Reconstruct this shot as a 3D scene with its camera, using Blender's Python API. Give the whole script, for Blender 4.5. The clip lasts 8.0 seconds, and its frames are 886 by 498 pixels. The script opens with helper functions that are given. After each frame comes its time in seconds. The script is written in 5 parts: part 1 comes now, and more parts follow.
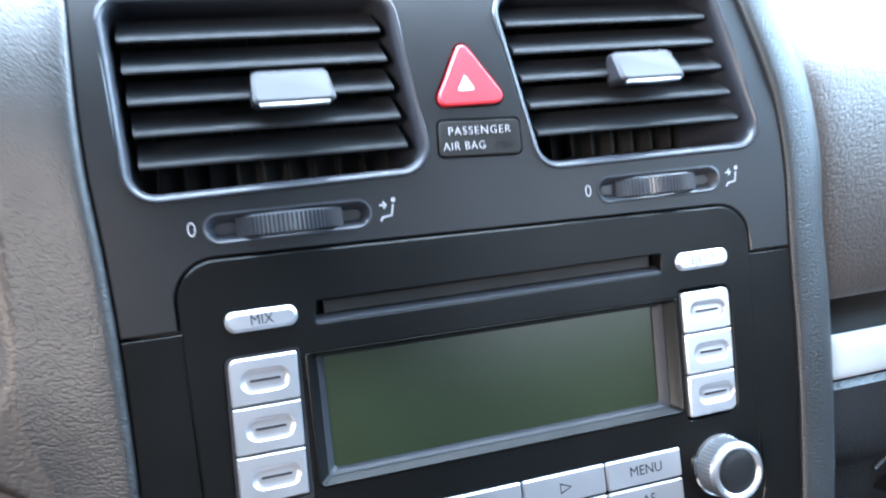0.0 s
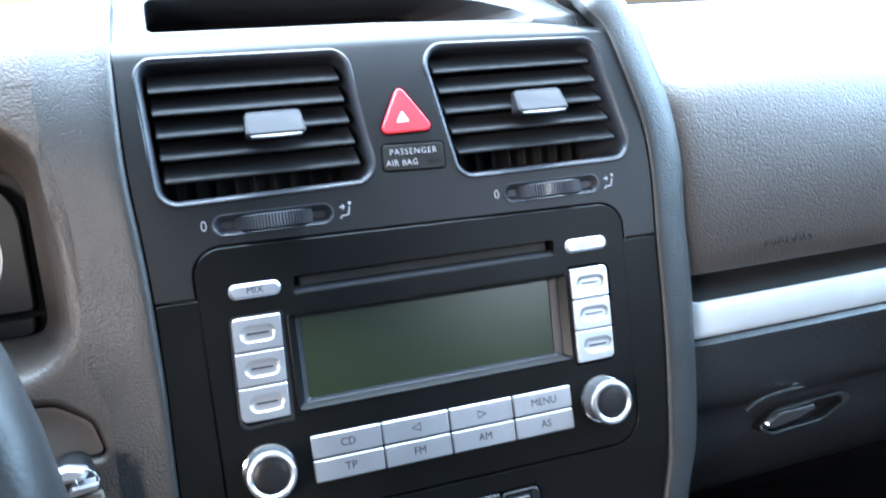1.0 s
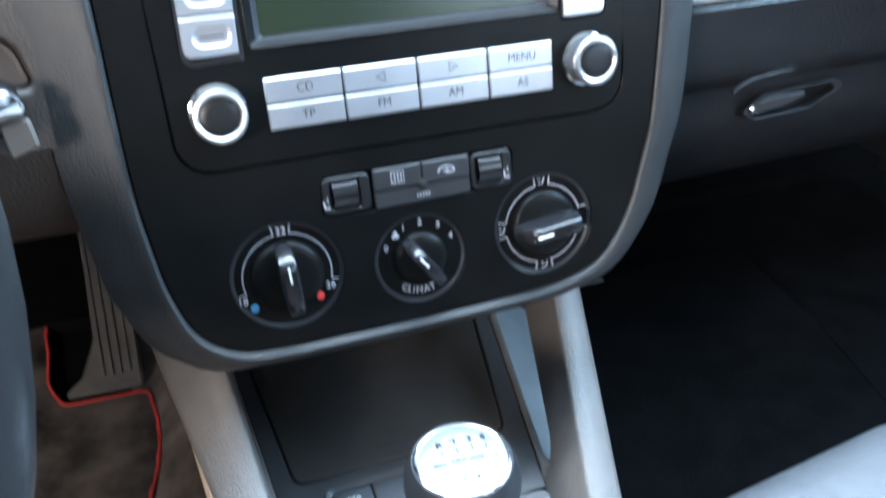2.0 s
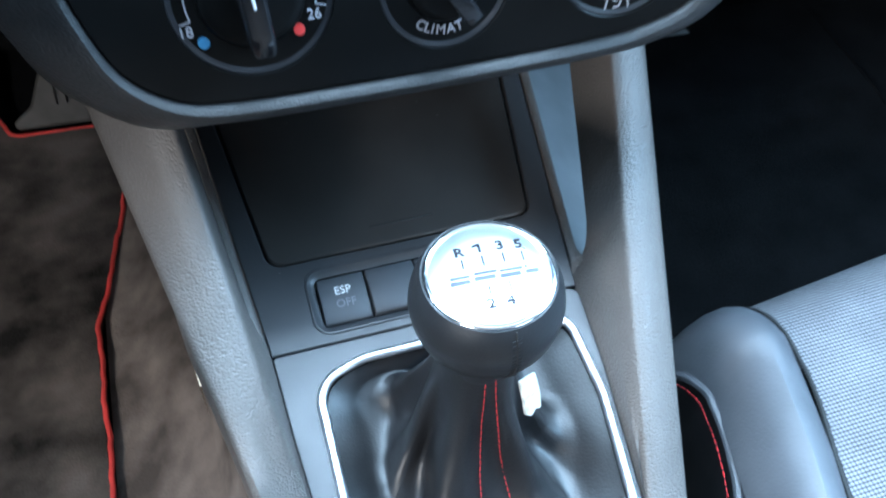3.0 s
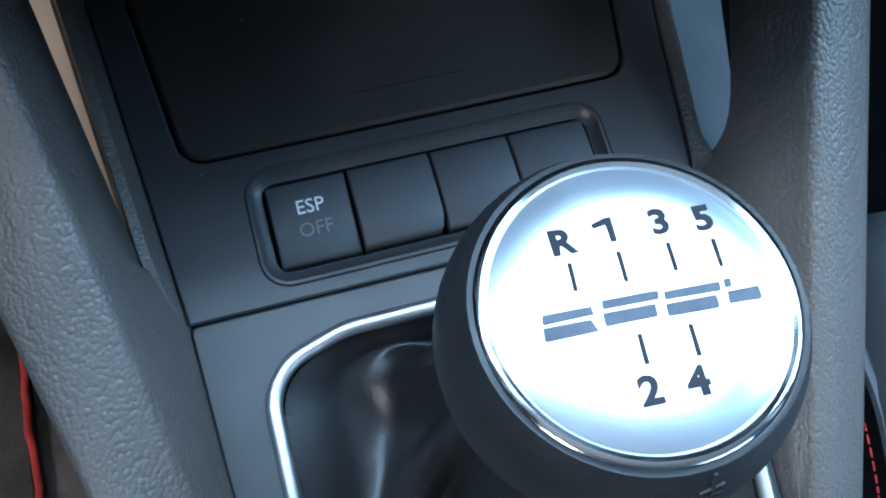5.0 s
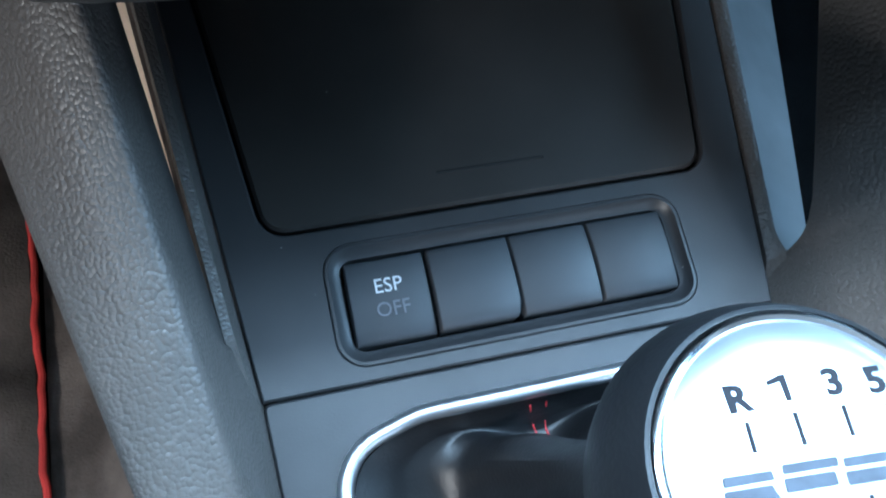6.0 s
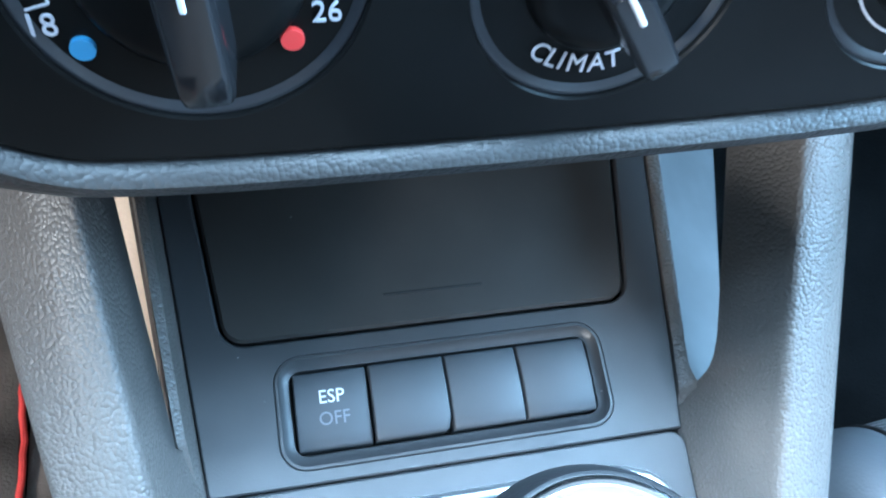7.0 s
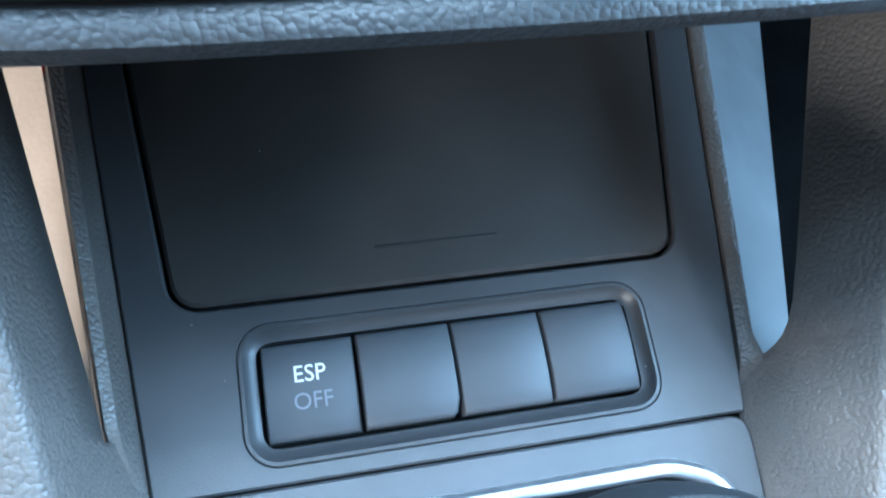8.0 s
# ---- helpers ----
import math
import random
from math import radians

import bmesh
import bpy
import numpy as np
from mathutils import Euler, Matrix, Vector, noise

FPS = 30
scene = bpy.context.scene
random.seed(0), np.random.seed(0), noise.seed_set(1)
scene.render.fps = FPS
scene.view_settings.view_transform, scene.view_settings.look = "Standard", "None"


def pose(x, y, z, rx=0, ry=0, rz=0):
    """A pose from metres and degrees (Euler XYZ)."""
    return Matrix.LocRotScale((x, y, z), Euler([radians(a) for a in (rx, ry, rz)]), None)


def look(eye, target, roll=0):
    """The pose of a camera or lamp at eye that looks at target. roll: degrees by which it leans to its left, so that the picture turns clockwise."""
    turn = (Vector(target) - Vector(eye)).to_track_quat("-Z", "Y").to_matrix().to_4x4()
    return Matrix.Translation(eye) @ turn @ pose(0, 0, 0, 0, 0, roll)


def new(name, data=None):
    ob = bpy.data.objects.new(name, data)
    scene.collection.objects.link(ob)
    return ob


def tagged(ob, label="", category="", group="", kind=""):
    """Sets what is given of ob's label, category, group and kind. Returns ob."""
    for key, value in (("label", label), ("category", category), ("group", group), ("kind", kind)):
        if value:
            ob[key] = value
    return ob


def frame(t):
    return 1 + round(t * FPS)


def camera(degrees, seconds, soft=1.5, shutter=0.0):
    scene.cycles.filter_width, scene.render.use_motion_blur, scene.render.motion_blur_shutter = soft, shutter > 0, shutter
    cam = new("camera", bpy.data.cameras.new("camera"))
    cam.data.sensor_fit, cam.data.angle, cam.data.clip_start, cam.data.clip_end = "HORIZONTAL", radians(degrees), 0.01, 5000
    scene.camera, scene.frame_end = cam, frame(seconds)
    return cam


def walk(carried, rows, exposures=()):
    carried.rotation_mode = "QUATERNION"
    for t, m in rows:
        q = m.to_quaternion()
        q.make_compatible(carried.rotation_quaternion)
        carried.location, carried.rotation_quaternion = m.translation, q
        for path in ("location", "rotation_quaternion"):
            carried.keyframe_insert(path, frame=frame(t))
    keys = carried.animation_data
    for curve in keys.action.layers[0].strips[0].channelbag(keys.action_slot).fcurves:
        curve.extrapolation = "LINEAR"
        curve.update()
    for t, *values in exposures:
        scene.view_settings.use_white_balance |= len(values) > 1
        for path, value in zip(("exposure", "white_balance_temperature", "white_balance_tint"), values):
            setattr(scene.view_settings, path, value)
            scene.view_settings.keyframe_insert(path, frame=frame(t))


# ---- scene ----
cam = camera(58.0, 8.0, soft=2.0, shutter=0.4)

PATH = [
    (0, (-0.07664, -0.20545, 0.72373), (0.01008, 0.06958, 0.64106), -2.17),
    (0.2, (-0.08351, -0.22532, 0.73477), (0.00404, 0.04952, 0.65227), -2.13),
    (0.3, (-0.08506, -0.23589, 0.73729), (0.00259, 0.03903, 0.65523), -2.05),
    (0.5, (-0.08605, -0.25269, 0.74034), (0.00033, 0.02229, 0.65712), -2.11),
    (0.8, (-0.08266, -0.28239, 0.74277), (0.00299, -0.00613, 0.66315), -2.69),
    (1, (-0.08030, -0.29509, 0.74240), (0.00587, -0.01978, 0.66006), -3.02),
    (1.2, (-0.07710, -0.29586, 0.73569), (0.00908, -0.02359, 0.64379), -3.16),
    (1.4, (-0.08001, -0.29800, 0.72669), (0.00706, -0.03126, 0.62055), -2.79),
    (1.5, (-0.07980, -0.29899, 0.72194), (0.00565, -0.03566, 0.60637), -2.61),
    (1.7, (-0.07814, -0.29804, 0.71215), (0.00323, -0.04418, 0.57456), -2.08),
    (1.8, (-0.07491, -0.29442, 0.70667), (0.00364, -0.04589, 0.55814), -1.76),
    (2, (-0.07515, -0.28175, 0.70070), (0.00425, -0.04937, 0.52837), -0.28),
    (2.2, (-0.07493, -0.27163, 0.69087), (0.00277, -0.05199, 0.50187), 1.10),
    (3.3, (-0.05231, -0.18516, 0.62469), (0.00462, -0.03493, 0.37133), 4.90),
    (3.5, (-0.04720, -0.17105, 0.60891), (0.00666, -0.02778, 0.35089), 4.79),
    (3.8, (-0.04573, -0.15032, 0.59250), (0.00497, -0.01471, 0.32976), 5.10),
    (4, (-0.04540, -0.13850, 0.58168), (0.00498, -0.00794, 0.31632), 5.90),
    (4.2, (-0.04456, -0.13069, 0.56993), (0.00465, -0.00651, 0.30131), 6.40),
    (5.3, (-0.03794, -0.11600, 0.55133), (0.00934, -0.01304, 0.27355), 9.44),
    (5.5, (-0.04423, -0.11179, 0.55404), (0.00310, -0.00708, 0.27692), 9.98),
    (5.8, (-0.05364, -0.10477, 0.55446), (-0.00189, 0.00400, 0.27969), 12.48),
    (6, (-0.05654, -0.10285, 0.55388), (-0.00185, 0.01116, 0.28183), 13.76),
    (6.3, (-0.05610, -0.10770, 0.57111), (-0.00125, 0.01445, 0.30264), 13.67),
    (6.5, (-0.04941, -0.10685, 0.58269), (0.00425, 0.01874, 0.31558), 13.20),
    (6.8, (-0.04094, -0.10286, 0.58487), (0.01444, 0.03162, 0.32248), 13.11),
    (7, (-0.04290, -0.10130, 0.58225), (0.01272, 0.03322, 0.31962), 13.90),
    (7.3, (-0.04167, -0.09468, 0.56411), (0.01152, 0.03669, 0.29971), 14.14),
    (7.5, (-0.03970, -0.09045, 0.55357), (0.01426, 0.04042, 0.28907), 14.47),
    (7.8, (-0.03841, -0.08836, 0.54584), (0.01655, 0.04000, 0.28032), 14.84),
    (8, (-0.03710, -0.08811, 0.54196), (0.01744, 0.03731, 0.27494), 14.77),
]
EXPOSURES = [(0.0, 1.2, 5950, 12), (0.5, 1.05, 5900, 11), (1.1, 0.87, 5850, 10), (1.5, 0.92, 5800, 8), (2.2, 1.1, 5900, 9), (3.5, 0.68, 5150, 2), (4.2, 0.3, 5150, 2), (5.5, -0.5, 5250, 5), (6.0, 0.35, 5250, 3), (6.5, 1.05, 5100, 1), (7.0, 1.47, 5100, 1), (8.0, 1.3, 5150, 3)]
walk(cam, [(t, look(eye, target, roll)) for t, eye, target, roll in PATH], EXPOSURES)

# ---- light ----
world = bpy.data.worlds.new("sky")
scene.world = world
world.use_nodes = True
wn = world.node_tree
sky = wn.nodes.new("ShaderNodeTexSky")
sky.sky_type, sky.sun_disc = "NISHITA", False
sky.sun_elevation, sky.sun_rotation = radians(32), radians(-28)
wn.nodes["Background"].inputs["Strength"].default_value = 0.05
wn.links.new(sky.outputs["Color"], wn.nodes["Background"].inputs["Color"])

sun = new("sun", bpy.data.lights.new("sun", "SUN"))
sun.data.energy, sun.data.angle, sun.data.color = 4.0, radians(2), (1.0, 0.95, 0.88)
sun.matrix_world = look((-1.6, 3.0, 2.62), (0, 0, 0.5))


def opening_light(name, m, w, h, energy, color):
    """An area lamp in a window opening, for daylight or for added fill."""
    lamp = new(name, bpy.data.lights.new(name, "AREA"))
    lamp.data.shape, lamp.data.size, lamp.data.size_y = "RECTANGLE", w, h
    lamp.data.energy, lamp.data.color = energy, color
    lamp.matrix_world = m
    return lamp


opening_light("windscreen_daylight", look((0.0, 0.384, 0.985), (0.0, -0.086, 0.155)), 1.25, 0.745, 92.0, (0.72, 0.88, 1.0))
opening_light("windscreen_top_daylight", look((0.0, -0.029, 1.2175), (0.0, -0.499, 0.3875)), 1.25, 0.2, 4.5, (0.66, 0.84, 1.0))
# small warm fill lamp added to brighten the left strut and its trim
opening_light("rear_left_window_daylight", look((-0.74, -0.76, 0.88), (-0.09, -0.02, 0.44)), 0.28, 0.15, 8.5, (1.0, 0.87, 0.75))
opening_light("rear_right_window_daylight", look((0.74, -1.28, 1.0), (0.0, -0.2, 0.62)), 0.6, 0.30, 3.2, (0.80, 0.90, 1.0))
opening_light("right_window_daylight", look((0.74, -0.08, 0.98), (0.08, -0.03, 0.42)), 0.55, 0.36, 10.5, (0.54, 0.79, 1.0))


# ---- materials ----
def material(name, base, rough=0.5, metal=0.0, grain=0.0, grain_scale=900.0, kind="noise", vary=0.15, coat=0.0, spec=0.5, stain_scale=40.0, rough_vary=0.08, dust=0.0):
    m = bpy.data.materials.new(name)
    m.use_nodes = True
    nt = m.node_tree
    b = nt.nodes["Principled BSDF"]
    b.inputs["Roughness"].default_value = rough
    b.inputs["Metallic"].default_value = metal
    b.inputs["Coat Weight"].default_value = coat
    b.inputs["Specular IOR Level"].default_value = spec
    tc = nt.nodes.new("ShaderNodeTexCoord")
    n1 = nt.nodes.new("ShaderNodeTexNoise")
    n1.inputs["Scale"].default_value, n1.inputs["Detail"].default_value = stain_scale, 5
    nt.links.new(tc.outputs["Object"], n1.inputs["Vector"])
    ramp = nt.nodes.new("ShaderNodeMix")
    ramp.data_type = "RGBA"
    lo = [c * (1 - vary) for c in base]
    hi = [min(1, c * (1 + vary)) for c in base]
    ramp.inputs["A"].default_value, ramp.inputs["B"].default_value = (*lo, 1), (*hi, 1)
    spread = nt.nodes.new("ShaderNodeMapRange")
    spread.inputs["From Min"].default_value, spread.inputs["From Max"].default_value = 0.33, 0.67
    nt.links.new(n1.outputs["Fac"], spread.inputs["Value"])
    nt.links.new(spread.outputs["Result"], ramp.inputs["Factor"])
    nt.links.new(ramp.outputs["Result"], b.inputs["Base Color"])
    if dust:
        sp = nt.nodes.new("ShaderNodeTexVoronoi")
        sp.inputs["Scale"].default_value = 170
        nt.links.new(tc.outputs["Object"], sp.inputs["Vector"])
        near = nt.nodes.new("ShaderNodeMath")
        near.operation, near.inputs[1].default_value = "LESS_THAN", 0.032
        nt.links.new(sp.outputs["Distance"], near.inputs[0])
        few = nt.nodes.new("ShaderNodeSeparateColor")
        nt.links.new(sp.outputs["Color"], few.inputs["Color"])
        pick = nt.nodes.new("ShaderNodeMath")
        pick.operation, pick.inputs[1].default_value = "GREATER_THAN", 1 - dust
        nt.links.new(few.outputs["Red"], pick.inputs[0])
        both = nt.nodes.new("ShaderNodeMath")
        both.operation = "MULTIPLY"
        nt.links.new(near.outputs["Value"], both.inputs[0])
        nt.links.new(pick.outputs["Value"], both.inputs[1])
        speck = nt.nodes.new("ShaderNodeMix")
        speck.data_type = "RGBA"
        speck.inputs["B"].default_value = (0.30, 0.30, 0.29, 1)
        nt.links.new(both.outputs["Value"], speck.inputs["Factor"])
        nt.links.new(ramp.outputs["Result"], speck.inputs["A"])
        nt.links.new(speck.outputs["Result"], b.inputs["Base Color"])
    if rough_vary:
        mr = nt.nodes.new("ShaderNodeMapRange")
        mr.inputs["To Min"].default_value, mr.inputs["To Max"].default_value = max(0.02, rough - rough_vary), min(1, rough + rough_vary)
        n2 = nt.nodes.new("ShaderNodeTexNoise")
        n2.inputs["Scale"].default_value, n2.inputs["Detail"].default_value = stain_scale * 3, 6
        nt.links.new(tc.outputs["Object"], n2.inputs["Vector"])
        nt.links.new(n2.outputs["Fac"], mr.inputs["Value"])
        nt.links.new(mr.outputs["Result"], b.inputs["Roughness"])
    if grain:
        bump = nt.nodes.new("ShaderNodeBump")
        bump.inputs["Strength"].default_value, bump.inputs["Distance"].default_value = grain, 0.0006
        if kind == "leather":
            warp = nt.nodes.new("ShaderNodeTexNoise")
            warp.inputs["Scale"].default_value = grain_scale * 0.7
            add = nt.nodes.new("ShaderNodeMix")
            add.data_type = "VECTOR"
            add.inputs["Factor"].default_value = 0.3 / grain_scale
            nt.links.new(tc.outputs["Object"], warp.inputs["Vector"])
            nt.links.new(tc.outputs["Object"], add.inputs["A"])
            nt.links.new(warp.outputs["Color"], add.inputs["B"])
            v = nt.nodes.new("ShaderNodeTexVoronoi")
            v.inputs["Scale"].default_value = grain_scale
            nt.links.new(add.outputs["Result"], v.inputs["Vector"])
            dome = nt.nodes.new("ShaderNodeMath")
            dome.operation, dome.inputs[1].default_value = "POWER", 1.8
            nt.links.new(v.outputs["Distance"], dome.inputs[0])
            nt.links.new(dome.outputs["Value"], bump.inputs["Height"])
            bump.invert = True
            bump.inputs["Distance"].default_value = 0.0004
            bump.inputs["Strength"].default_value = min(1.0, grain * 2.2)
        elif kind == "weave":
            ck = nt.nodes.new("ShaderNodeTexVoronoi")
            ck.voronoi_dimensions = "2D"
            ck.inputs["Scale"].default_value, ck.inputs["Randomness"].default_value = grain_scale, 0.06
            nt.links.new(tc.outputs["Object"], ck.inputs["Vector"])
            nt.links.new(ck.outputs["Distance"], bump.inputs["Height"])
            bump.invert = True
            dark = nt.nodes.new("ShaderNodeMix")
            dark.data_type, dark.blend_type = "RGBA", "MULTIPLY"
            dr = nt.nodes.new("ShaderNodeMapRange")
            dr.inputs["From Min"].default_value, dr.inputs["From Max"].default_value = 0.25, 0.55
            dr.inputs["To Min"].default_value, dr.inputs["To Max"].default_value = 1.0, 0.15
            nt.links.new(ck.outputs["Distance"], dr.inputs["Value"])
            nt.links.new(ramp.outputs["Result"], dark.inputs["A"])
            dark.inputs["Factor"].default_value = 1.0
            nt.links.new(dr.outputs["Result"], dark.inputs["B"])
            nt.links.new(dark.outputs["Result"], b.inputs["Base Color"])
        else:
            n3 = nt.nodes.new("ShaderNodeTexNoise")
            n3.inputs["Scale"].default_value, n3.inputs["Detail"].default_value = grain_scale, 3
            nt.links.new(tc.outputs["Object"], n3.inputs["Vector"])
            nt.links.new(n3.outputs["Fac"], bump.inputs["Height"])
        nt.links.new(bump.outputs["Normal"], b.inputs["Normal"])
    return m


DASH = material("dash_soft_plastic", (0.045, 0.0355, 0.0300), 0.46, grain=0.22, grain_scale=820, kind="leather", vary=0.10, spec=0.5)
# darkened dash plastic: shade on the down-facing glovebox is put into the colour
LOWDASH = material("shaded_dash_plastic", (0.015, 0.015, 0.0163), 0.36, grain=0.2, grain_scale=700, kind="leather", vary=0.10, spec=0.325)
# darker copy of the dash plastic, with the lip's shade in the colour
LIP = material("lip_shaded_plastic", (0.0175, 0.0182, 0.0192), 0.46, grain=0.18, grain_scale=1150, kind="leather", vary=0.10, spec=0.5)
# paler copy of the dash plastic, with daylight on the struts painted in
STRUT = material("strut_lit_plastic", (0.100, 0.090, 0.083), 0.42, grain=0.30, grain_scale=1100, kind="leather", vary=0.10, spec=0.5)
GLOSS = material("glossy_black_plastic", (0.012, 0.012, 0.0135), 0.2, vary=0.1, rough_vary=0.06)
SATIN = material("satin_black_plastic", (0.0085, 0.009, 0.0105), 0.40, grain=0.04, grain_scale=2500, vary=0.15, rough_vary=0.04, dust=0.25, spec=0.38)
RADIO = material("radio_black_plastic", (0.0055, 0.0057, 0.0058), 0.32, grain=0.03, grain_scale=2500, vary=0.15, rough_vary=0.04, spec=0.11)
BEZEL = material("grey_bezel_plastic", (0.021, 0.0225, 0.027), 0.45, vary=0.08, spec=0.3)
VENTRIM = material("vent_rim_plastic", (0.0275, 0.03, 0.0375), 0.36, vary=0.08, spec=0.4)
TAB = material("satin_grey_tab", (0.02, 0.02, 0.024), 0.52, spec=0.175, vary=0.06)
PALE = material("pale_print", (0.475, 0.475, 0.525), 0.6, vary=0.03)
CONSOLE = material("console_grey_plastic", (0.036, 0.036, 0.0385), 0.42, grain=0.06, grain_scale=2200, vary=0.18, stain_scale=25, dust=0.25, spec=0.5)
TUNNELTRIM = material("tunnel_side_plastic", (0.1175, 0.125, 0.1325), 0.48, grain=0.05, grain_scale=2200, vary=0.15, spec=0.5)
DARKKEY = material("dark_key_plastic", (0.0225, 0.02375, 0.02625), 0.42, grain=0.04, grain_scale=2600, vary=0.08, spec=0.5)
SWITCH = material("switch_matt_plastic", (0.06, 0.0625, 0.06875), 0.48, grain=0.05, grain_scale=2600, vary=0.08, spec=0.5)
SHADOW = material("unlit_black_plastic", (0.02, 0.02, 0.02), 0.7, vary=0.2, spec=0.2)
SILVER = material("silver_painted_plastic", (0.50, 0.515, 0.55), 0.33, metal=0.8, grain=0.03, grain_scale=3000, vary=0.05)
TRIMSILVER = material("silver_textured_trim", (0.7385, 0.7795, 0.8), 0.34, metal=0.4, grain=0.25, grain_scale=1400, vary=0.06)
CHROME = material("chrome", (0.75, 0.76, 0.78), 0.12, metal=1.0, vary=0.04, rough_vary=0.05)
SATINCHROME = material("satin_chrome", (0.7467, 0.7644, 0.8), 0.36, metal=1.0, vary=0.05)
ALU = material("brushed_aluminium", (0.5, 0.5425, 0.605), 0.30, metal=0.85, grain=0.02, grain_scale=3000, vary=0.04)
RED = material("red_translucent_plastic", (0.8, 0.03826, 0.05565), 0.45, vary=0.08, spec=0.5)
REDTHREAD = material("red_thread", (0.55, 0.035, 0.04), 0.75, grain=0.4, grain_scale=1500, vary=0.2)
MATRED = material("red_mat_edging", (0.675, 0.055, 0.045), 0.8, grain=0.5, grain_scale=1500, vary=0.3)
LID = material("lid_dark_plastic", (0.032, 0.029, 0.027), 0.40, spec=0.375, grain=0.05, grain_scale=2400, vary=0.2, stain_scale=25, dust=0.2)
WHITE = material("white_print", (0.7849, 0.7849, 0.8), 0.6, vary=0.03)
FADEDINK = material("faded_key_print", (0.1375, 0.1375, 0.15), 0.6, vary=0.05)
OFFPRINT = material("dark_faded_print", (0.1875, 0.1875, 0.2125), 0.6, vary=0.05)
GREY = material("faded_grey_print", (0.375, 0.375, 0.4125), 0.6, vary=0.05)
INK = material("dark_grey_print", (0.02, 0.02, 0.0275), 0.6, vary=0.05, spec=0.25)
KNOBINK = material("black_etched_print", (0.018, 0.018, 0.023), 0.6, vary=0.05, spec=0.125)
LOGO = material("blue_grey_print", (0.050, 0.057, 0.074), 0.5, vary=0.2, stain_scale=300, spec=0.25)
REDDOT = material("red_print", (0.75, 0.05, 0.045), 0.5, vary=0.04)
BLUEDOT = material("blue_print", (0.06, 0.22, 0.42), 0.5, vary=0.04)
LCD = material("green_lcd", (0.02125, 0.03125, 0.0145), 0.24, vary=0.06, rough_vary=0.03)
LEATHER = material("black_leather", (0.0075, 0.0075, 0.0085), 0.42, grain=0.06, grain_scale=1100, kind="leather", vary=0.2, spec=0.5)
KNOBLEATHER = material("black_grained_rubber", (0.013, 0.014, 0.016), 0.42, grain=0.05, grain_scale=1300, kind="leather", vary=0.15, spec=0.36)
SEATVINYL = material("grey_seat_leather", (0.062, 0.066, 0.075), 0.5, grain=0.05, grain_scale=900, kind="leather", vary=0.12, spec=0.5)
SEATFABRIC = material("grey_seat_mesh_fabric", (0.17, 0.17, 0.183), 0.8, grain=0.8, grain_scale=560, kind="weave", vary=0.12, spec=0.375)
CARPET = material("brown_black_carpet", (0.072, 0.060, 0.052), 0.95, grain=1.0, grain_scale=700, vary=0.85, stain_scale=22, spec=0.2)
TUNNELCARPET = material("brown_tunnel_carpet", (0.155, 0.1275, 0.11), 0.95, grain=1.0, grain_scale=700, vary=0.5, stain_scale=30, spec=0.2)
BLACKCARPET = material("black_carpet", (0.006, 0.006, 0.0065), 0.95, grain=1.0, grain_scale=700, vary=0.3, stain_scale=30, spec=0.04)
# bright tan with the sunlight put into the colour; no sun reaches it
TAN = material("sun_painted_tan", (0.8, 0.616, 0.464), 0.7, grain=0.2, grain_scale=900, vary=0.08)
RUBBER = material("grey_rubber", (0.07, 0.064, 0.058), 0.6, grain=0.3, grain_scale=800, vary=0.25, spec=0.3)
WHEELRIM = material("wheel_leather", (0.014, 0.0145, 0.0155), 0.34, grain=0.04, grain_scale=700, kind="leather", vary=0.15, spec=0.25)
HEADLINER = material("light_grey_headliner", (0.375, 0.3675, 0.3575), 0.9, grain=0.3, grain_scale=600, vary=0.06)
WORN = material("worn_pale_metal", (0.7515, 0.8, 0.7515), 0.5, metal=0.3, grain=0.5, grain_scale=600, vary=0.3, stain_scale=300)
GRILLE = material("grille_plastic", (0.185, 0.147, 0.123), 0.5, vary=0.06)


# ---- mesh tools (millimetres in, metres out) ----
def finish(name, bm, mat, parent=None, label="", smooth=True, m=None):
    me = bpy.data.meshes.new(name)
    bmesh.ops.recalc_face_normals(bm, faces=bm.faces)
    bm.to_mesh(me)
    bm.free()
    me.materials.append(mat)
    if smooth:
        me.shade_smooth()
        me.set_sharp_from_angle(angle=radians(38))
    ob = new(name, me)
    ob.parent = parent
    if m is not None:
        ob.matrix_local = m
    if label:
        ob["label"] = label
    return ob


part = finish


def thing(name, m, label, category, group="", kind=""):
    ob = new(name)
    ob.empty_display_size = 0.01
    ob.matrix_world = m
    return tagged(ob, label, category, group, kind)


def mesh_of(verts, faces):
    bm = bmesh.new()
    vs = [bm.verts.new((x / 1000, y / 1000, z / 1000)) for x, y, z in verts]
    for f in faces:
        try:
            bm.faces.new([vs[i] for i in f])
        except ValueError:
            pass
    return bm


def area2(p):
    return sum(p[i - 1][0] * p[i][1] - p[i][0] * p[i - 1][1] for i in range(len(p)))


def ccw(p):
    return list(p) if area2(p) > 0 else list(reversed(p))


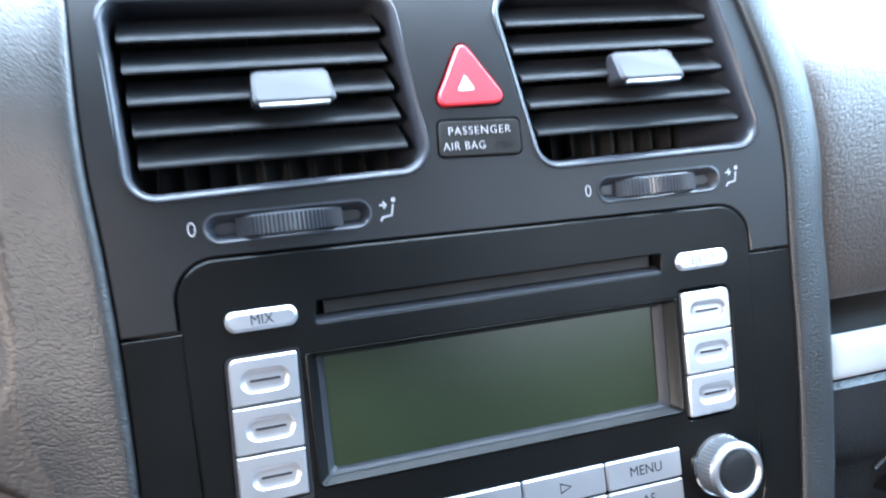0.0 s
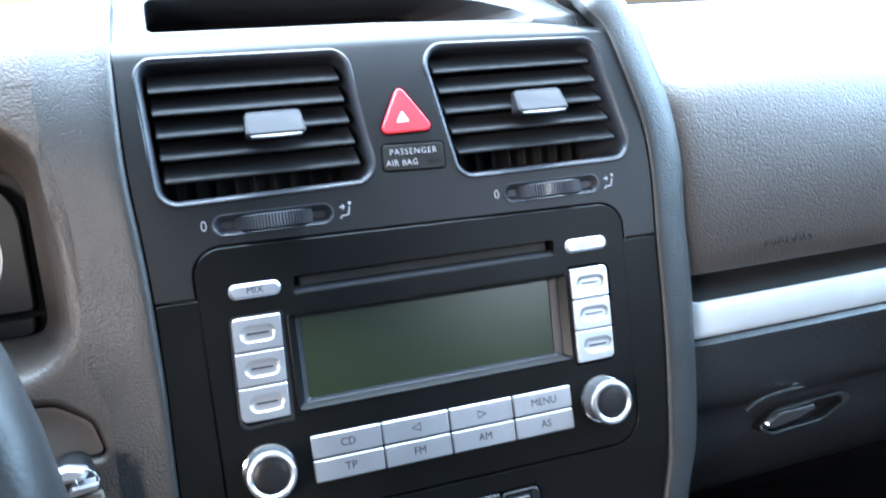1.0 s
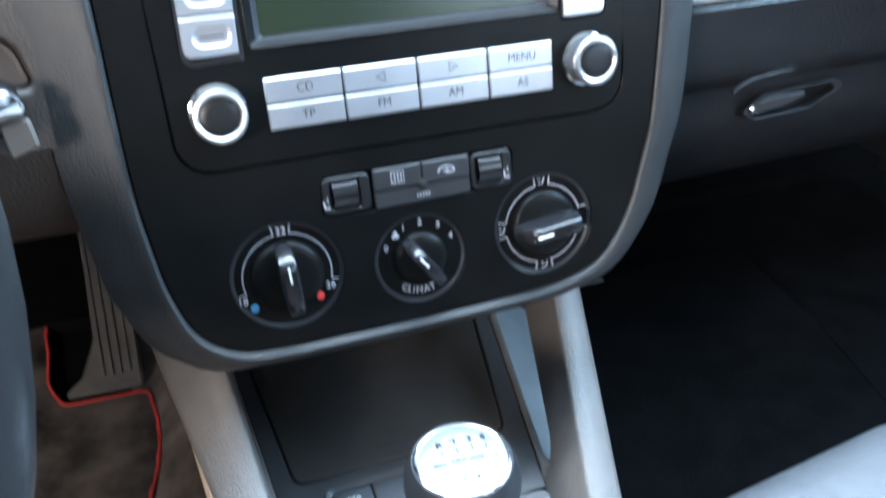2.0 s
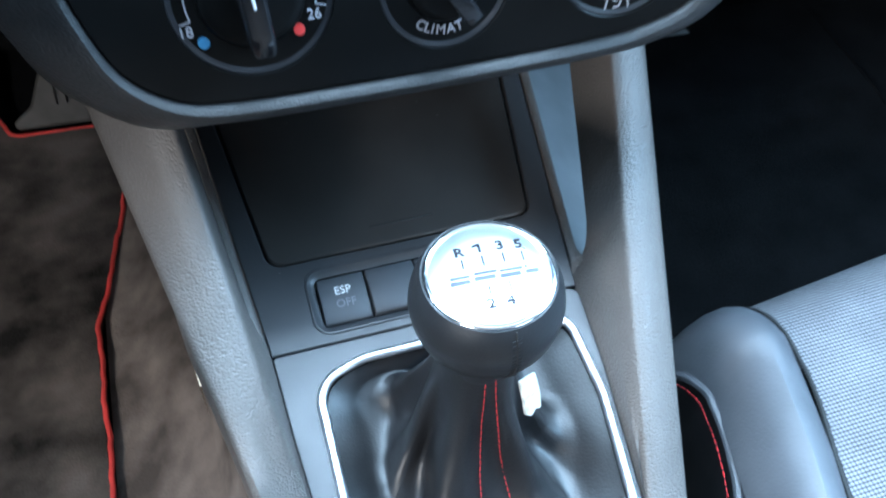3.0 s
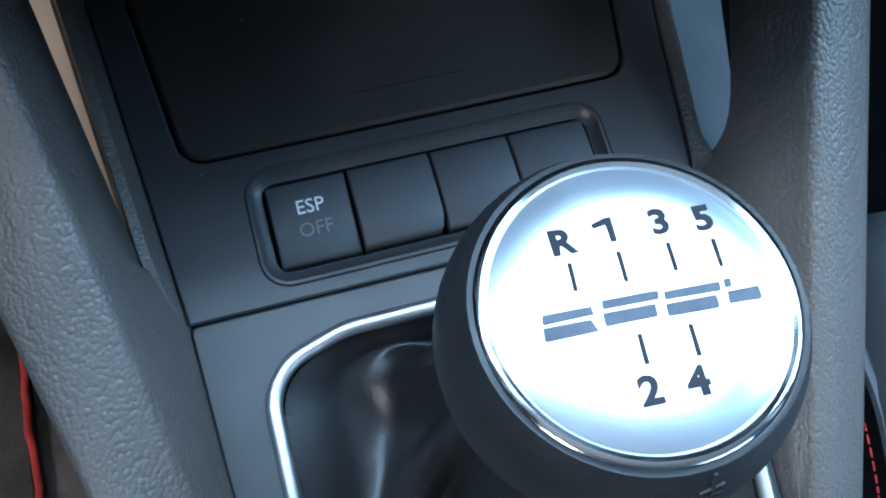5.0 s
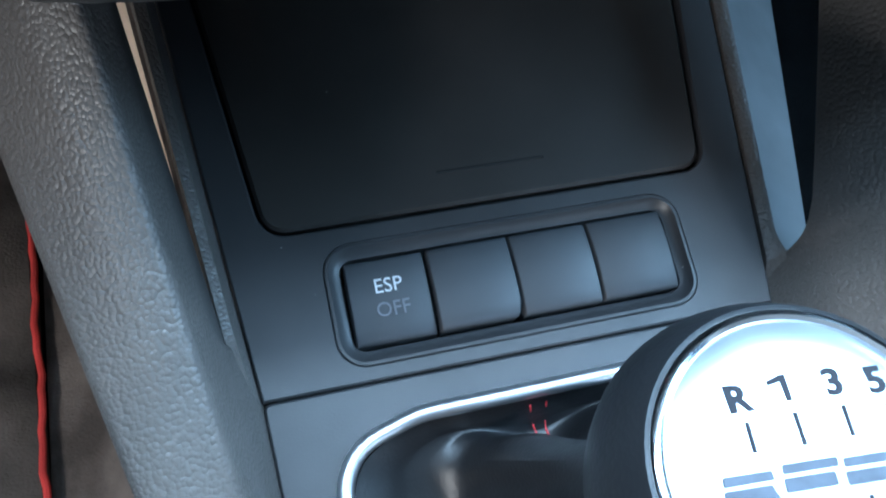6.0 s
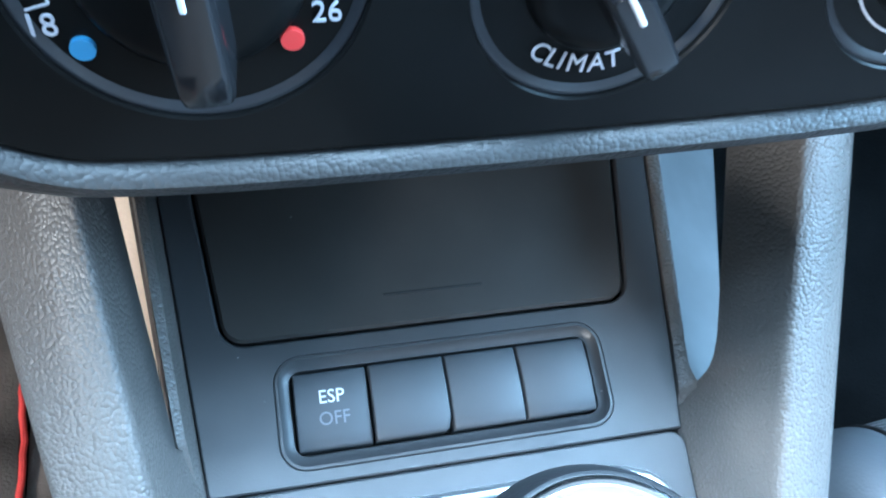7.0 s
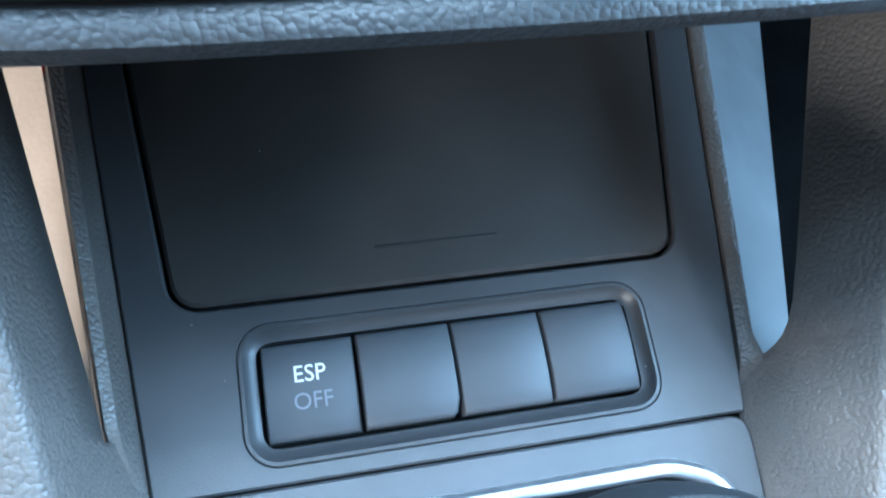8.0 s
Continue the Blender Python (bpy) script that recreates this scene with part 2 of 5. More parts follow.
def rounded(points, radius, n=5):
    """A polygon with its corners rounded; radius: one number or one for each corner."""
    out, k = [], len(points)
    rs = radius if isinstance(radius, (list, tuple)) else [radius] * k
    for i in range(k):
        p, a, b = Vector(points[i]), Vector(points[i - 1]), Vector(points[(i + 1) % k])
        da, db = (a - p), (b - p)
        la, lb = da.length, db.length
        da.normalize(), db.normalize()
        half = da.angle(db, 0) / 2
        r = rs[i]
        if r <= 0.01 or half > 1.55:
            out.append(tuple(p))
            continue
        cut = min(r / math.tan(half), la * 0.49, lb * 0.49)
        r = cut * math.tan(half)
        c = p + (da + db).normalized() * (r / math.sin(half))
        s, e = p + da * cut - c, p + db * cut - c
        sweep_angle = s.angle_signed(e)
        for j in range(n + 1):
            v = s.copy()
            v.rotate(Matrix.Rotation(-sweep_angle * j / n, 2))
            out.append(tuple(c + v))
    return out


def box2(x0, y0, x1, y1, r=0.0, n=5):
    return rounded([(x0, y0), (x1, y0), (x1, y1), (x0, y1)], r, n) if r else [(x0, y0), (x1, y0), (x1, y1), (x0, y1)]


def ring2(cx, cy, r, n=48, a0=0.0):
    return [(cx + r * math.cos(a0 + 2 * math.pi * i / n), cy + r * math.sin(a0 + 2 * math.pi * i / n)) for i in range(n)]


def inset(poly, d):
    """A polygon (counter-clockwise) moved inwards by d."""
    k, out = len(poly), []
    for i in range(k):
        p, a, b = Vector(poly[i]), Vector(poly[i - 1]), Vector(poly[(i + 1) % k])
        e1, e2 = (p - a), (b - p)
        if e1.length < 1e-6:
            e1 = e2
        if e2.length < 1e-6:
            e2 = e1
        n1, n2 = Vector((-e1.y, e1.x)).normalized(), Vector((-e2.y, e2.x)).normalized()
        n = n1 + n2
        n = n.normalized() if n.length > 1e-6 else n1
        out.append(tuple(p + n * (d / max(0.5, n.dot(n1)))))
    return out


def fill(outer, holes=()):
    """Triangles of a polygon with holes, as indices into the loops one after another."""
    from mathutils import geometry
    loops = [[Vector((x, y, 0)) for x, y in l] for l in (outer, *holes)]
    return geometry.tessellate_polygon(loops)


def plate_bm(outer, z0, z1, holes=(), bevel=0.35, hole_bevel=None, lift=None):
    """A slab with holes and softened front edges, from z0 at the back to z1 at the front."""
    outer, holes = ccw(outer), [ccw(h) for h in holes]
    hb = bevel if hole_bevel is None else hole_bevel
    fronts = [inset(outer, bevel)] + [inset(h, -hb) for h in holes]
    edges = [outer] + holes
    verts, faces = [], []
    up = lift or (lambda x, y: 0.0)
    start = []
    for l in fronts:
        start.append(len(verts))
        verts += [(x, y, z1 + up(x, y)) for x, y in l]
    faces += [tuple(t) for t in fill(fronts[0], fronts[1:])]
    for k, l in enumerate(edges):
        b = bevel if k == 0 else hb
        s1 = len(verts)
        verts += [(x, y, z1 - b + up(x, y)) for x, y in l]
        s2 = len(verts)
        verts += [(x, y, z0) for x, y in l]
        n = len(l)
        for i in range(n):
            j = (i + 1) % n
            faces.append((start[k] + i, start[k] + j, s1 + j, s1 + i))
            faces.append((s1 + i, s1 + j, s2 + j, s2 + i))
    return mesh_of(verts, faces)


def plate(name, outer, z0, z1, mat, parent, holes=(), bevel=0.35, label="", hole_bevel=None, lift=None, m=None):
    return part(name, plate_bm(outer, z0, z1, holes, bevel, hole_bevel, lift), mat, parent, label, m=m)


def skin_bm(rows, closed=False, cap=False):
    """A sheet over rows of points, each row as long as the others."""
    verts = [p for r in rows for p in r]
    n, faces = len(rows[0]), []
    for i in range(len(rows) - 1):
        for j in range(n if closed else n - 1):
            k = (j + 1) % n
            faces.append((i * n + j, i * n + k, (i + 1) * n + k, (i + 1) * n + j))
    if cap:
        faces.append(tuple(range(n)))
        faces.append(tuple(range((len(rows) - 1) * n, len(rows) * n)))
    return mesh_of(verts, faces)


def lathe_bm(profile, cx=0.0, cy=0.0, n=40):
    """Profile of (radius, z), turned round the local z axis."""
    rows = [[(cx + r * math.cos(2 * math.pi * j / n), cy + r * math.sin(2 * math.pi * j / n), z) for j in range(n)] for r, z in profile]
    return skin_bm(rows, closed=True)


def tube_bm(path, radius, n=8, closed=False, flat=1.0):
    """A round bar along a path of points."""
    pts = [Vector(p) for p in path]
    rows = []
    for i, p in enumerate(pts):
        a = pts[i - 1] if (i or closed) else p
        b = pts[(i + 1) % len(pts)] if (i < len(pts) - 1 or closed) else p
        d = (b - a).normalized()
        side = d.cross(Vector((0, 0, 1)))
        side = side.normalized() if side.length > 1e-4 else Vector((1, 0, 0))
        up = side.cross(d)
        rows.append([tuple(p + side * (radius * math.cos(t)) + up * (radius * flat * math.sin(t))) for t in (2 * math.pi * j / n for j in range(n))])
    if closed:
        rows.append(rows[0])
    return skin_bm(rows, closed=True, cap=not closed)


def smooth_path(points, n=6, closed=False):
    """A Catmull-Rom curve through points."""
    pts = [Vector(p) for p in points]
    k, out = len(pts), []
    for i in range(k if closed else k - 1):
        p0 = pts[i - 1] if (i or closed) else pts[i]
        p1, p2 = pts[i], pts[(i + 1) % k]
        p3 = pts[(i + 2) % k] if (closed or i + 2 < k) else p2
        for j in range(n):
            t = j / n
            out.append(tuple(0.5 * (2 * p1 + (p2 - p0) * t + (2 * p0 - 5 * p1 + 4 * p2 - p3) * t * t + (3 * p1 - p0 - 3 * p2 + p3) * t ** 3)))
    if not closed:
        out.append(tuple(pts[-1]))
    return out


def fine(poly, step):
    """The same outline with a point every step."""
    out = []
    for i, (x, y) in enumerate(poly):
        a, b = poly[(i + 1) % len(poly)]
        k = max(1, int(math.hypot(a - x, b - y) / step))
        out += [(x + (a - x) * j / k, y + (b - y) * j / k) for j in range(k)]
    return out


def lettering(body, size, x, y, z, mat, parent, turn=0.0, name="lettering", thick=0.08, bold=0.0, shear=0.0, width=1.0, label="", space=1.0):
    """Raised print, centred at x, y on a face at height z."""
    cu = bpy.data.curves.new(name, "FONT")
    cu.body, cu.size, cu.align_x, cu.align_y = body, size / 1000, "CENTER", "CENTER"
    cu.space_character = space
    cu.extrude, cu.offset, cu.shear, cu.resolution_u = thick / 1000, bold / 1000, shear, 3
    tmp = new(name, cu)
    me = bpy.data.meshes.new_from_object(tmp.evaluated_get(bpy.context.evaluated_depsgraph_get()))
    bpy.data.objects.remove(tmp)
    me.materials.clear()
    me.materials.append(mat)
    ob = new(name, me)
    ob.parent = parent
    ob.matrix_local = pose(x / 1000, y / 1000, z / 1000, 0, 0, turn) @ Matrix.Diagonal((width, 1, 1, 1))
    if label:
        ob["label"] = label
    return ob


def stroke(points, z, w, mat, parent, name="printed_mark", closed=False):
    """A printed line of width w along 2D points."""
    return part(name, tube_bm([(x, y, z) for x, y in points], w / 2, 6, closed, 0.35), mat, parent)


FASCIA = pose(0, 0, 0.6, 75, 0, 0)
DECK = pose(0, -0.05144, 0.38292, 7.46, 0, 0)


# ---- dashboard ----
dash = thing("dashboard", FASCIA, "dark grey soft plastic car dashboard with leather grain", "dashboard")

OUTLINE = smooth_path([(-101, 186), (-101.5, 172), (-102.3, 150), (-103, 120), (-102.8, 94), (-101, 70), (-99.8, 46), (-99.5, 15), (-100, -15), (-100, -50), (-97.5, -78), (-95, -92), (-89, -108), (-76, -118.5), (-58, -121.3), (-20, -121.8), (14, -121.5), (50, -120.5), (68, -118.5), (85, -112), (98, -94), (106, -70), (110.8, -51), (114.5, -16), (116.5, 15), (117.5, 45), (119, 73), (117.2, 98), (110.5, 122), (104, 140), (96, 149), (87, 158.5), (75, 168), (56, 178)], 4)


HOOD = [(85, -3), (100, -3.5), (115, -5.2), (128, -8.0), (137.5, -11.0), (146, -14.6), (154, -19), (162, -25), (169, -33), (175, -44), (180, -60), (190, -106)]


def hood_w(v):
    """How far the driver's hood rolls back at height v."""
    for (a, p), (b, q) in zip(HOOD, HOOD[1:]):
        if a <= v <= b:
            return p + (q - p) * (v - a) / (b - a)
    return -3.0 if v < 100 else -106


def surround_profile(nx, ny):
    """Offset outwards and height of the rounded lip, by the way the outline faces."""
    left, right, low = max(0, -nx), max(0, nx), max(0, -ny)
    s = left + right + low + 1e-6
    mix = lambda a, b, c: (left * a + right * b + low * c) / s
    return [(0.5, -6), (0.7, 0.2), (mix(1.2, 1.4, 1.3), mix(1.3, 0.9, 1.6)), (mix(2.2, 3.0, 3.0), mix(2.0, 1.2, 2.8)), (mix(4.0, 6, 5.2), mix(2.1, 1.0, 2.0)),
            (mix(9, 11, 7.0), mix(1.0, 0.2, -0.6)), (mix(16, 16, 8.0), mix(-0.9, -1.6, -4.0)), (mix(24, 20, 8.6), mix(-2.4, -4.5, -9)), (mix(31, 22.5, 9.0), mix(-3.3, -9, -25)), (mix(33, 25, 8.5), mix(-60, -60, -80))]


def bend(v):
    """How far the upper fascia leans back at height v."""
    k = max(0.0, min(v, 141) - 85)
    return 0.0012 * max(0.0, v - 78) ** 2 + 0.000022 * k ** 3 + 0.000066 * k * k * max(0.0, v - 141)


rows = []
for i, (x, y) in enumerate(OUTLINE):
    a, b = OUTLINE[max(0, i - 1)], OUTLINE[min(len(OUTLINE) - 1, i + 1)]
    d = Vector((b[0] - a[0], b[1] - a[1])).normalized()
    nx, ny = d.y, -d.x
    back = hood_w(y) + 3.0 if x < 0 else 0.0
    more = 0.0 if x < 0 else max(0.0, bend(y) + 0.9 * max(0.0, y - 148.6) + back - 1.0)
    grow_by = 1 + more / 300
    row = [(x + nx * o * (1.0 if x > 0 else 1.0 - 0.26 * max(0.0, min(1.0, (30 - y) / 22)) * max(0, -nx)), y + ny * o, w + back) for o, w in surround_profile(nx, ny)]
    rows.append([((px + 80) * grow_by - 80, (py - 65) * grow_by + 65, pw - more) for px, py, pw in row])
part("surround", skin_bm(rows), LIP, dash, "grained soft lip that frames the centre fascia")

# driver side: face round the instrument recess
cluster = rounded([(-330, 22), (-131, 27), (-134.5, 121), (-330, 121)], [5, 20, 28, 5], 8)
grille_hole = rounded([(-172, -9), (-124.2, -8), (-127.4, 5), (-139, 14), (-172, 17)], [2, 2, 8, 12, 2], 5)
face_left = rounded([(-758, -30), (-119, -30), (-120.5, 10), (-126, 60), (-131, 100), (-131, 138), (-758, 138)], [1, 1, 1, 1, 1, 1, 1], 4)
driver_face = plate("driver_face", face_left, -60, -3.0, DASH, dash, [inset(ccw(cluster), -7), inset(ccw(grille_hole), -3.2)], 0.6, hole_bevel=0.05)
c1, c2 = ccw(cluster), inset(ccw(cluster), 11)
cluster_bezel = part("cluster_bezel", skin_bm([[(x, y, z) for x, y in inset(c1, o)] for o, z in ((-7.2, -3.02), (-5.5, -3.05), (-3.8, -3.4), (-2.2, -4.2), (-0.6, -5.8), (0.8, -8.4), (2.0, -12.0), (3.2, -17.0), (6.5, -25.0), (11.0, -34.0), (12.5, -62.0))], closed=True), DASH, dash, "rounded rim of the instrument recess")
for ob in (driver_face, cluster_bezel):
    bm = bmesh.new()
    bm.from_mesh(ob.data)
    for v in range(86, 140, 5):
        bmesh.ops.bisect_plane(bm, geom=bm.verts[:] + bm.edges[:] + bm.faces[:], plane_co=(0, v / 1000, 0), plane_no=(0, 1, 0))
    for q in bm.verts:
        q.co.z += (hood_w(q.co.y * 1000) + 3.0) / 1000
    bm.to_mesh(ob.data)
    bm.free()
    ob.data.shade_smooth()
    ob.data.set_sharp_from_angle(angle=radians(38))
part("grille_rim", skin_bm([[(x, y, z) for x, y in inset(ccw(grille_hole), o)] for o, z in ((-3.3, -3.02), (-2.4, -3.05), (-1.5, -3.4), (-0.8, -4.2), (-0.3, -5.4), (0.0, -7.0), (0.1, -9.5))], closed=True), DASH, dash, "rounded rim of the grille recess")
part("hood", skin_bm([[(x, v, w - (4.0 if x > -125 and v < 178 else 0)) for x in (-758, -250, -180, -150, -131, -118, -104)] for v, w in [(v, hood_w(v) + 0.1) for v in (134, 137.5, 142, 146, 150, 154, 158, 162, 165.5, 169, 172, 175, 180, 190)] + [(215, -210), (340, -700)]]), DASH, dash, "rounded hood over the instruments")
plate("dial_plate", inset(c2, 1), -64, -60, SHADOW, dash)
plate("cluster_tile", rounded([(-330, 38), (-150.5, 38), (-150.5, 46), (-330, 46)], [1, 5, 1, 1]), -60, -50, SATIN, dash, bevel=0.8)
plate("cluster_screen", rounded([(-330, 48), (-150.0, 48), (-152, 106), (-330, 106)], [1, 3, 20, 1]), -60, -52, SATIN, dash, bevel=0.8)
stroke(smooth_path([(-186 + 26 * math.cos(a), 74 + 26 * math.sin(a)) for a in [i * 0.3 - 1.6 for i in range(12)]], 2), -51.6, 0.9, WHITE, dash, "gauge_ring")
g = []
for i in range(45):
    for j in range(29):
        g.append(ring2(-167.5 + i * 0.96 + (j % 2) * 0.48, -7.0 + j * 0.83, 0.29, 5))
inside = rounded([(-171, -8.2), (-125.0, -7.4), (-128.2, 5), (-139.6, 13), (-171, 16)], [2, 2, 8, 12, 2], 5)


def within(p, poly):
    hit = False
    for i in range(len(poly)):
        (x1, y1), (x2, y2) = poly[i - 1], poly[i]
        if (y1 > p[1]) != (y2 > p[1]) and p[0] < (x2 - x1) * (p[1] - y1) / (y2 - y1) + x1:
            hit = not hit
    return hit


shrunk = inset(ccw(inside), 1.2)
plate("speaker_grille", inside, -11, -8, GRILLE, dash, [h for h in g if all(within(p, shrunk) for p in h)], 0.2, "perforated plastic grille", hole_bevel=0.05)
plate("grille_back", inside, -15, -13, SHADOW, dash)
# lower driver side below the grille
part("knee_panel", skin_bm([[(x, v, w) for x in (-758, -250, -180, -150, -135, e)] for v, w, e in ((-29, -3.5, -124), (-46, -9, -124), (-60, -20, -124), (-70, -38, -122), (-76, -80, -118), (-78, -160, -110))]), DASH, dash)

# passenger side, in world-like profile turned into the fascia's frame
INV = FASCIA.inverted()


def world_rows(profile, xs, bend=None):
    out = []
    for y, z in profile:
        r = []
        for x in xs:
            yy = y + (bend(x) if bend else 0.0)
            p = INV @ Vector((x, yy, z))
            r.append(tuple(1000 * c for c in p))
        out.append(r)
    return out


XS = [0.1375, 0.139, 0.142, 0.147, 0.155, 0.17, 0.19, 0.22, 0.26, 0.32, 0.40, 0.50, 0.60, 0.72]
edge_roll = lambda x: 0.004 * max(0.0, (0.147 - x) / 0.0095) ** 2 + 0.05 * max(0, x - 0.15) ** 1.5
upper = [(0.045, 0.6160), (0.026, 0.6162), (0.0205, 0.6172), (0.019, 0.620), (0.0193, 0.63), (0.0208, 0.645), (0.0243, 0.664), (0.0295, 0.682), (0.0355, 0.697), (0.0445, 0.7095), (0.060, 0.718), (0.095, 0.7235), (0.16, 0.730), (0.3, 0.742), (0.72, 0.752)]
part("airbag_panel", skin_bm(world_rows(upper, XS, edge_roll)), DASH, dash, "grained passenger airbag cover")
part("trim_gap", skin_bm(world_rows([(0.06, 0.616), (0.040, 0.612), (0.030, 0.604), (0.0215, 0.5995)], XS, edge_roll)), SHADOW, dash)
trimx = [x for x in XS if x > 0.141]
part("trim_strip", skin_bm(world_rows([(0.0195, 0.6010), (0.0185, 0.6035), (0.0170, 0.6036), (0.0160, 0.600), (0.0155, 0.593), (0.0162, 0.587), (0.018, 0.5845), (0.03, 0.5842)], trimx, lambda x: 0.05 * max(0, x - 0.15) ** 1.5 + 0.003 * max(0, (0.145 - x) / 0.003))), TRIMSILVER, dash, "silver textured trim strip")
lower = [(0.03, 0.5834), (0.0185, 0.5832), (0.0162, 0.581), (0.0170, 0.574), (0.0205, 0.560), (0.0255, 0.545), (0.030, 0.536), (0.0325, 0.534), (0.0345, 0.531), (0.0385, 0.515), (0.046, 0.495), (0.060, 0.470), (0.085, 0.445), (0.13, 0.425), (0.22, 0.42)]
glove = part("glovebox_door", skin_bm(world_rows(lower, XS, edge_roll)), LOWDASH, dash, "dark grained glovebox door")
lip_path = smooth_path([tuple(1000 * c for c in INV @ Vector(p)) for p in ((0.186, 0.0272, 0.5325), (0.197, 0.0290, 0.5365), (0.22, 0.0305, 0.5385), (0.26, 0.034, 0.5385), (0.32, 0.039, 0.5375), (0.45, 0.051, 0.535))], 5)
part("pull_ridge", tube_bm(lip_path, 1.3, 8), LOWDASH, glove, "raised ridge over the glovebox latch")
lx = INV @ Vector((0.222, 0.0335, 0.5185))
LATCH = Matrix.Translation(lx)
latch = part("latch_recess", plate_bm(rounded([(-24, -3), (-14, -8), (22, -6), (44, 3), (38, 8), (-10, 6)], [4, 6, 8, 6, 6, 6]), -8, 0.6, [rounded([(-21, -2), (-13, -6.5), (20, -5), (38, 2.5), (34, 6), (-9, 4.5)], [3, 5, 6, 5, 5, 5])], 0.5), SATIN, glove)
latch.matrix_local = LATCH
lh = part("latch_handle", plate_bm(rounded([(-19, -1), (-12, -5), (4, -3), (30, 4), (-6, 3.5)], [2, 3, 3, 3, 3]), -5, 1.5, bevel=1.2), CHROME, glove, "glossy black latch with a bright edge")
lh.matrix_local = LATCH @ pose(0, 0, -0.001)
tx = INV @ Vector((0.2, 0.0195, 0.6295))
# raised letters use the darkened plastic, so their relief shade is coloured in
lettering("AIRBAG", 8.4, tx.x * 1000, tx.y * 1000, tx.z * 1000 - 0.6, LOWDASH, dash, 0, "airbag_embossing", 0.5)

# top of the dashboard, behind and beside the fascia
part("top_pad_middle", skin_bm([[(x, v - 18 * max(0, (x + 30) / 140) ** 2, w) for x in (-104, -60, -20, 20, 60, 90, 116, 140)] for v, w in ((202, -54), (207, -60), (212, -72), (220, -100), (246, -200), (370, -700))]), DASH, dash)

# dark sheets added to stop daylight leaking through the hollow dashboard
part("underside", skin_bm([[(u, -128.6 + e, w) for u in (-84, -60, 0, 60, 92)] for w, e in ((-8, 0.0), (-40, 2), (-90, 6), (-220, 20))]), SHADOW, dash)
part("inner_box", skin_bm([[(x, -118 + (abs(x) > 80) * 18, -12), (x, 136, -50), (x, 150, -200), (x, 150, -560)] for x in (-98, -60, 0, 60, 100)]), SHADOW, dash)
# ---- centre fascia ----
fascia = thing("centre_fascia", FASCIA, "satin black plastic fascia panel on the dashboard", "fascia panel")
FO = ccw([p for p in OUTLINE if p[1] < 139])
RADIO_OUT = ccw(rounded([(-83, -46), (96.5, -45.6), (102, 62), (-84.5, 64.5)], [12, 13, 11, 11], 8))
ventL = ccw(rounded([(-92.4, 83.0), (-8.4, 84.4), (-15.2, 136.6), (-94.8, 137.3)], [7, 7, 7, 6], 6))
ventR = ccw(rounded([(29.0, 81.8), (110.6, 82.4), (96.8, 135.2), (18.4, 136.6)], [7, 7, 7, 7], 6))
hazard = ccw(rounded([(-4.8, 102), (19.9, 102), (5.9, 122.4)], [2.4, 2.4, 2.2], 4))
pab = ccw(rounded([(-4.6, 86.9), (22.0, 86.0), (22.2, 96.8), (-4.0, 97.6)], 1.6, 4))
slotL = ccw(rounded([(-74.5, 68.8), (-28, 68.8), (-28, 76.4), (-74.5, 76.4)], 3.7, 6))
slotR = ccw(rounded([(47, 68.0), (92, 68.0), (92, 75.4), (47, 75.4)], 3.6, 6))
SEAM = 45.4
gapline = 0.45
grow = lambda p, d: inset(ccw(p), -d)
upper_out = [p for p in FO if p[1] > SEAM + gapline]
left_x = min((abs(p[1] - SEAM), p[0]) for p in FO if p[0] < 0)[1]
right_x = min((abs(p[1] - SEAM), p[0]) for p in FO if p[0] > 0)[1]
ro = grow(RADIO_OUT, 0.7)
ro_up = [p for p in ro if p[1] > SEAM + gapline]
ro_lo = [p for p in ro if p[1] <= SEAM - gapline]
# the upper half: outer edge up and over, then back along the radio's top
up_edge = sorted([p for p in upper_out if p[0] > 60 and p[1] < 138], key=lambda p: p[1]) + [(106, 138.6), (-102.7, 138.6)] + sorted([p for p in upper_out if p[0] < -60 and p[1] < 138], key=lambda p: -p[1])
ro_path = sorted([p for p in ro_up if p[0] < -60], key=lambda p: p[1] * 1 + p[0] * 1) + sorted([p for p in ro_up if p[0] > 60], key=lambda p: p[0] - p[1])
up_poly = [(right_x, SEAM + gapline)] + up_edge + [(left_x, SEAM + gapline), (ro_path[0][0], SEAM + gapline)] + ro_path + [(ro_path[-1][0], SEAM + gapline)]
plate("upper_panel", up_poly, -4, 0, SATIN, fascia, [grow(ventL, 1.6), grow(ventR, 1.6), grow(hazard, 0.5), grow(pab, 0.4), slotL, slotR], 0.35)
lo_edge = [p for p in FO if p[1] < SEAM - gapline]
lo_edge = sorted(lo_edge, key=lambda p: math.atan2(p[0] - 8, -(p[1] - 60)))
ro_lo_path = sorted(ro_lo, key=lambda p: -math.atan2(p[0] - 8, -(p[1] - 60)))
strip_hole = ccw(rounded([(-34.4, -71.2), (-13.6, -71.8), (27, -71.4), (46.2, -68.6), (46.2, -54.6), (-33.6, -55.0)], [3.5, 0.5, 0.5, 3.5, 3.5, 3.5], 4))
DIALS = [(-51.5, -92.0, 22.4), (3.2, -95.9, 19.6), (59.2, -91.4, 22.7)]
lo_poly = [(left_x, SEAM - gapline)] + lo_edge + [(right_x, SEAM - gapline), (ro_lo_path[0][0], SEAM - gapline)] + ro_lo_path + [(ro_lo_path[-1][0], SEAM - gapline)]
# same plastic as the upper panel; its dimmer light is in the darker material
plate("lower_panel", lo_poly, -4, 0, RADIO, fascia, [strip_hole] + [ring2(x, y, r) for x, y, r in DIALS], 0.35)
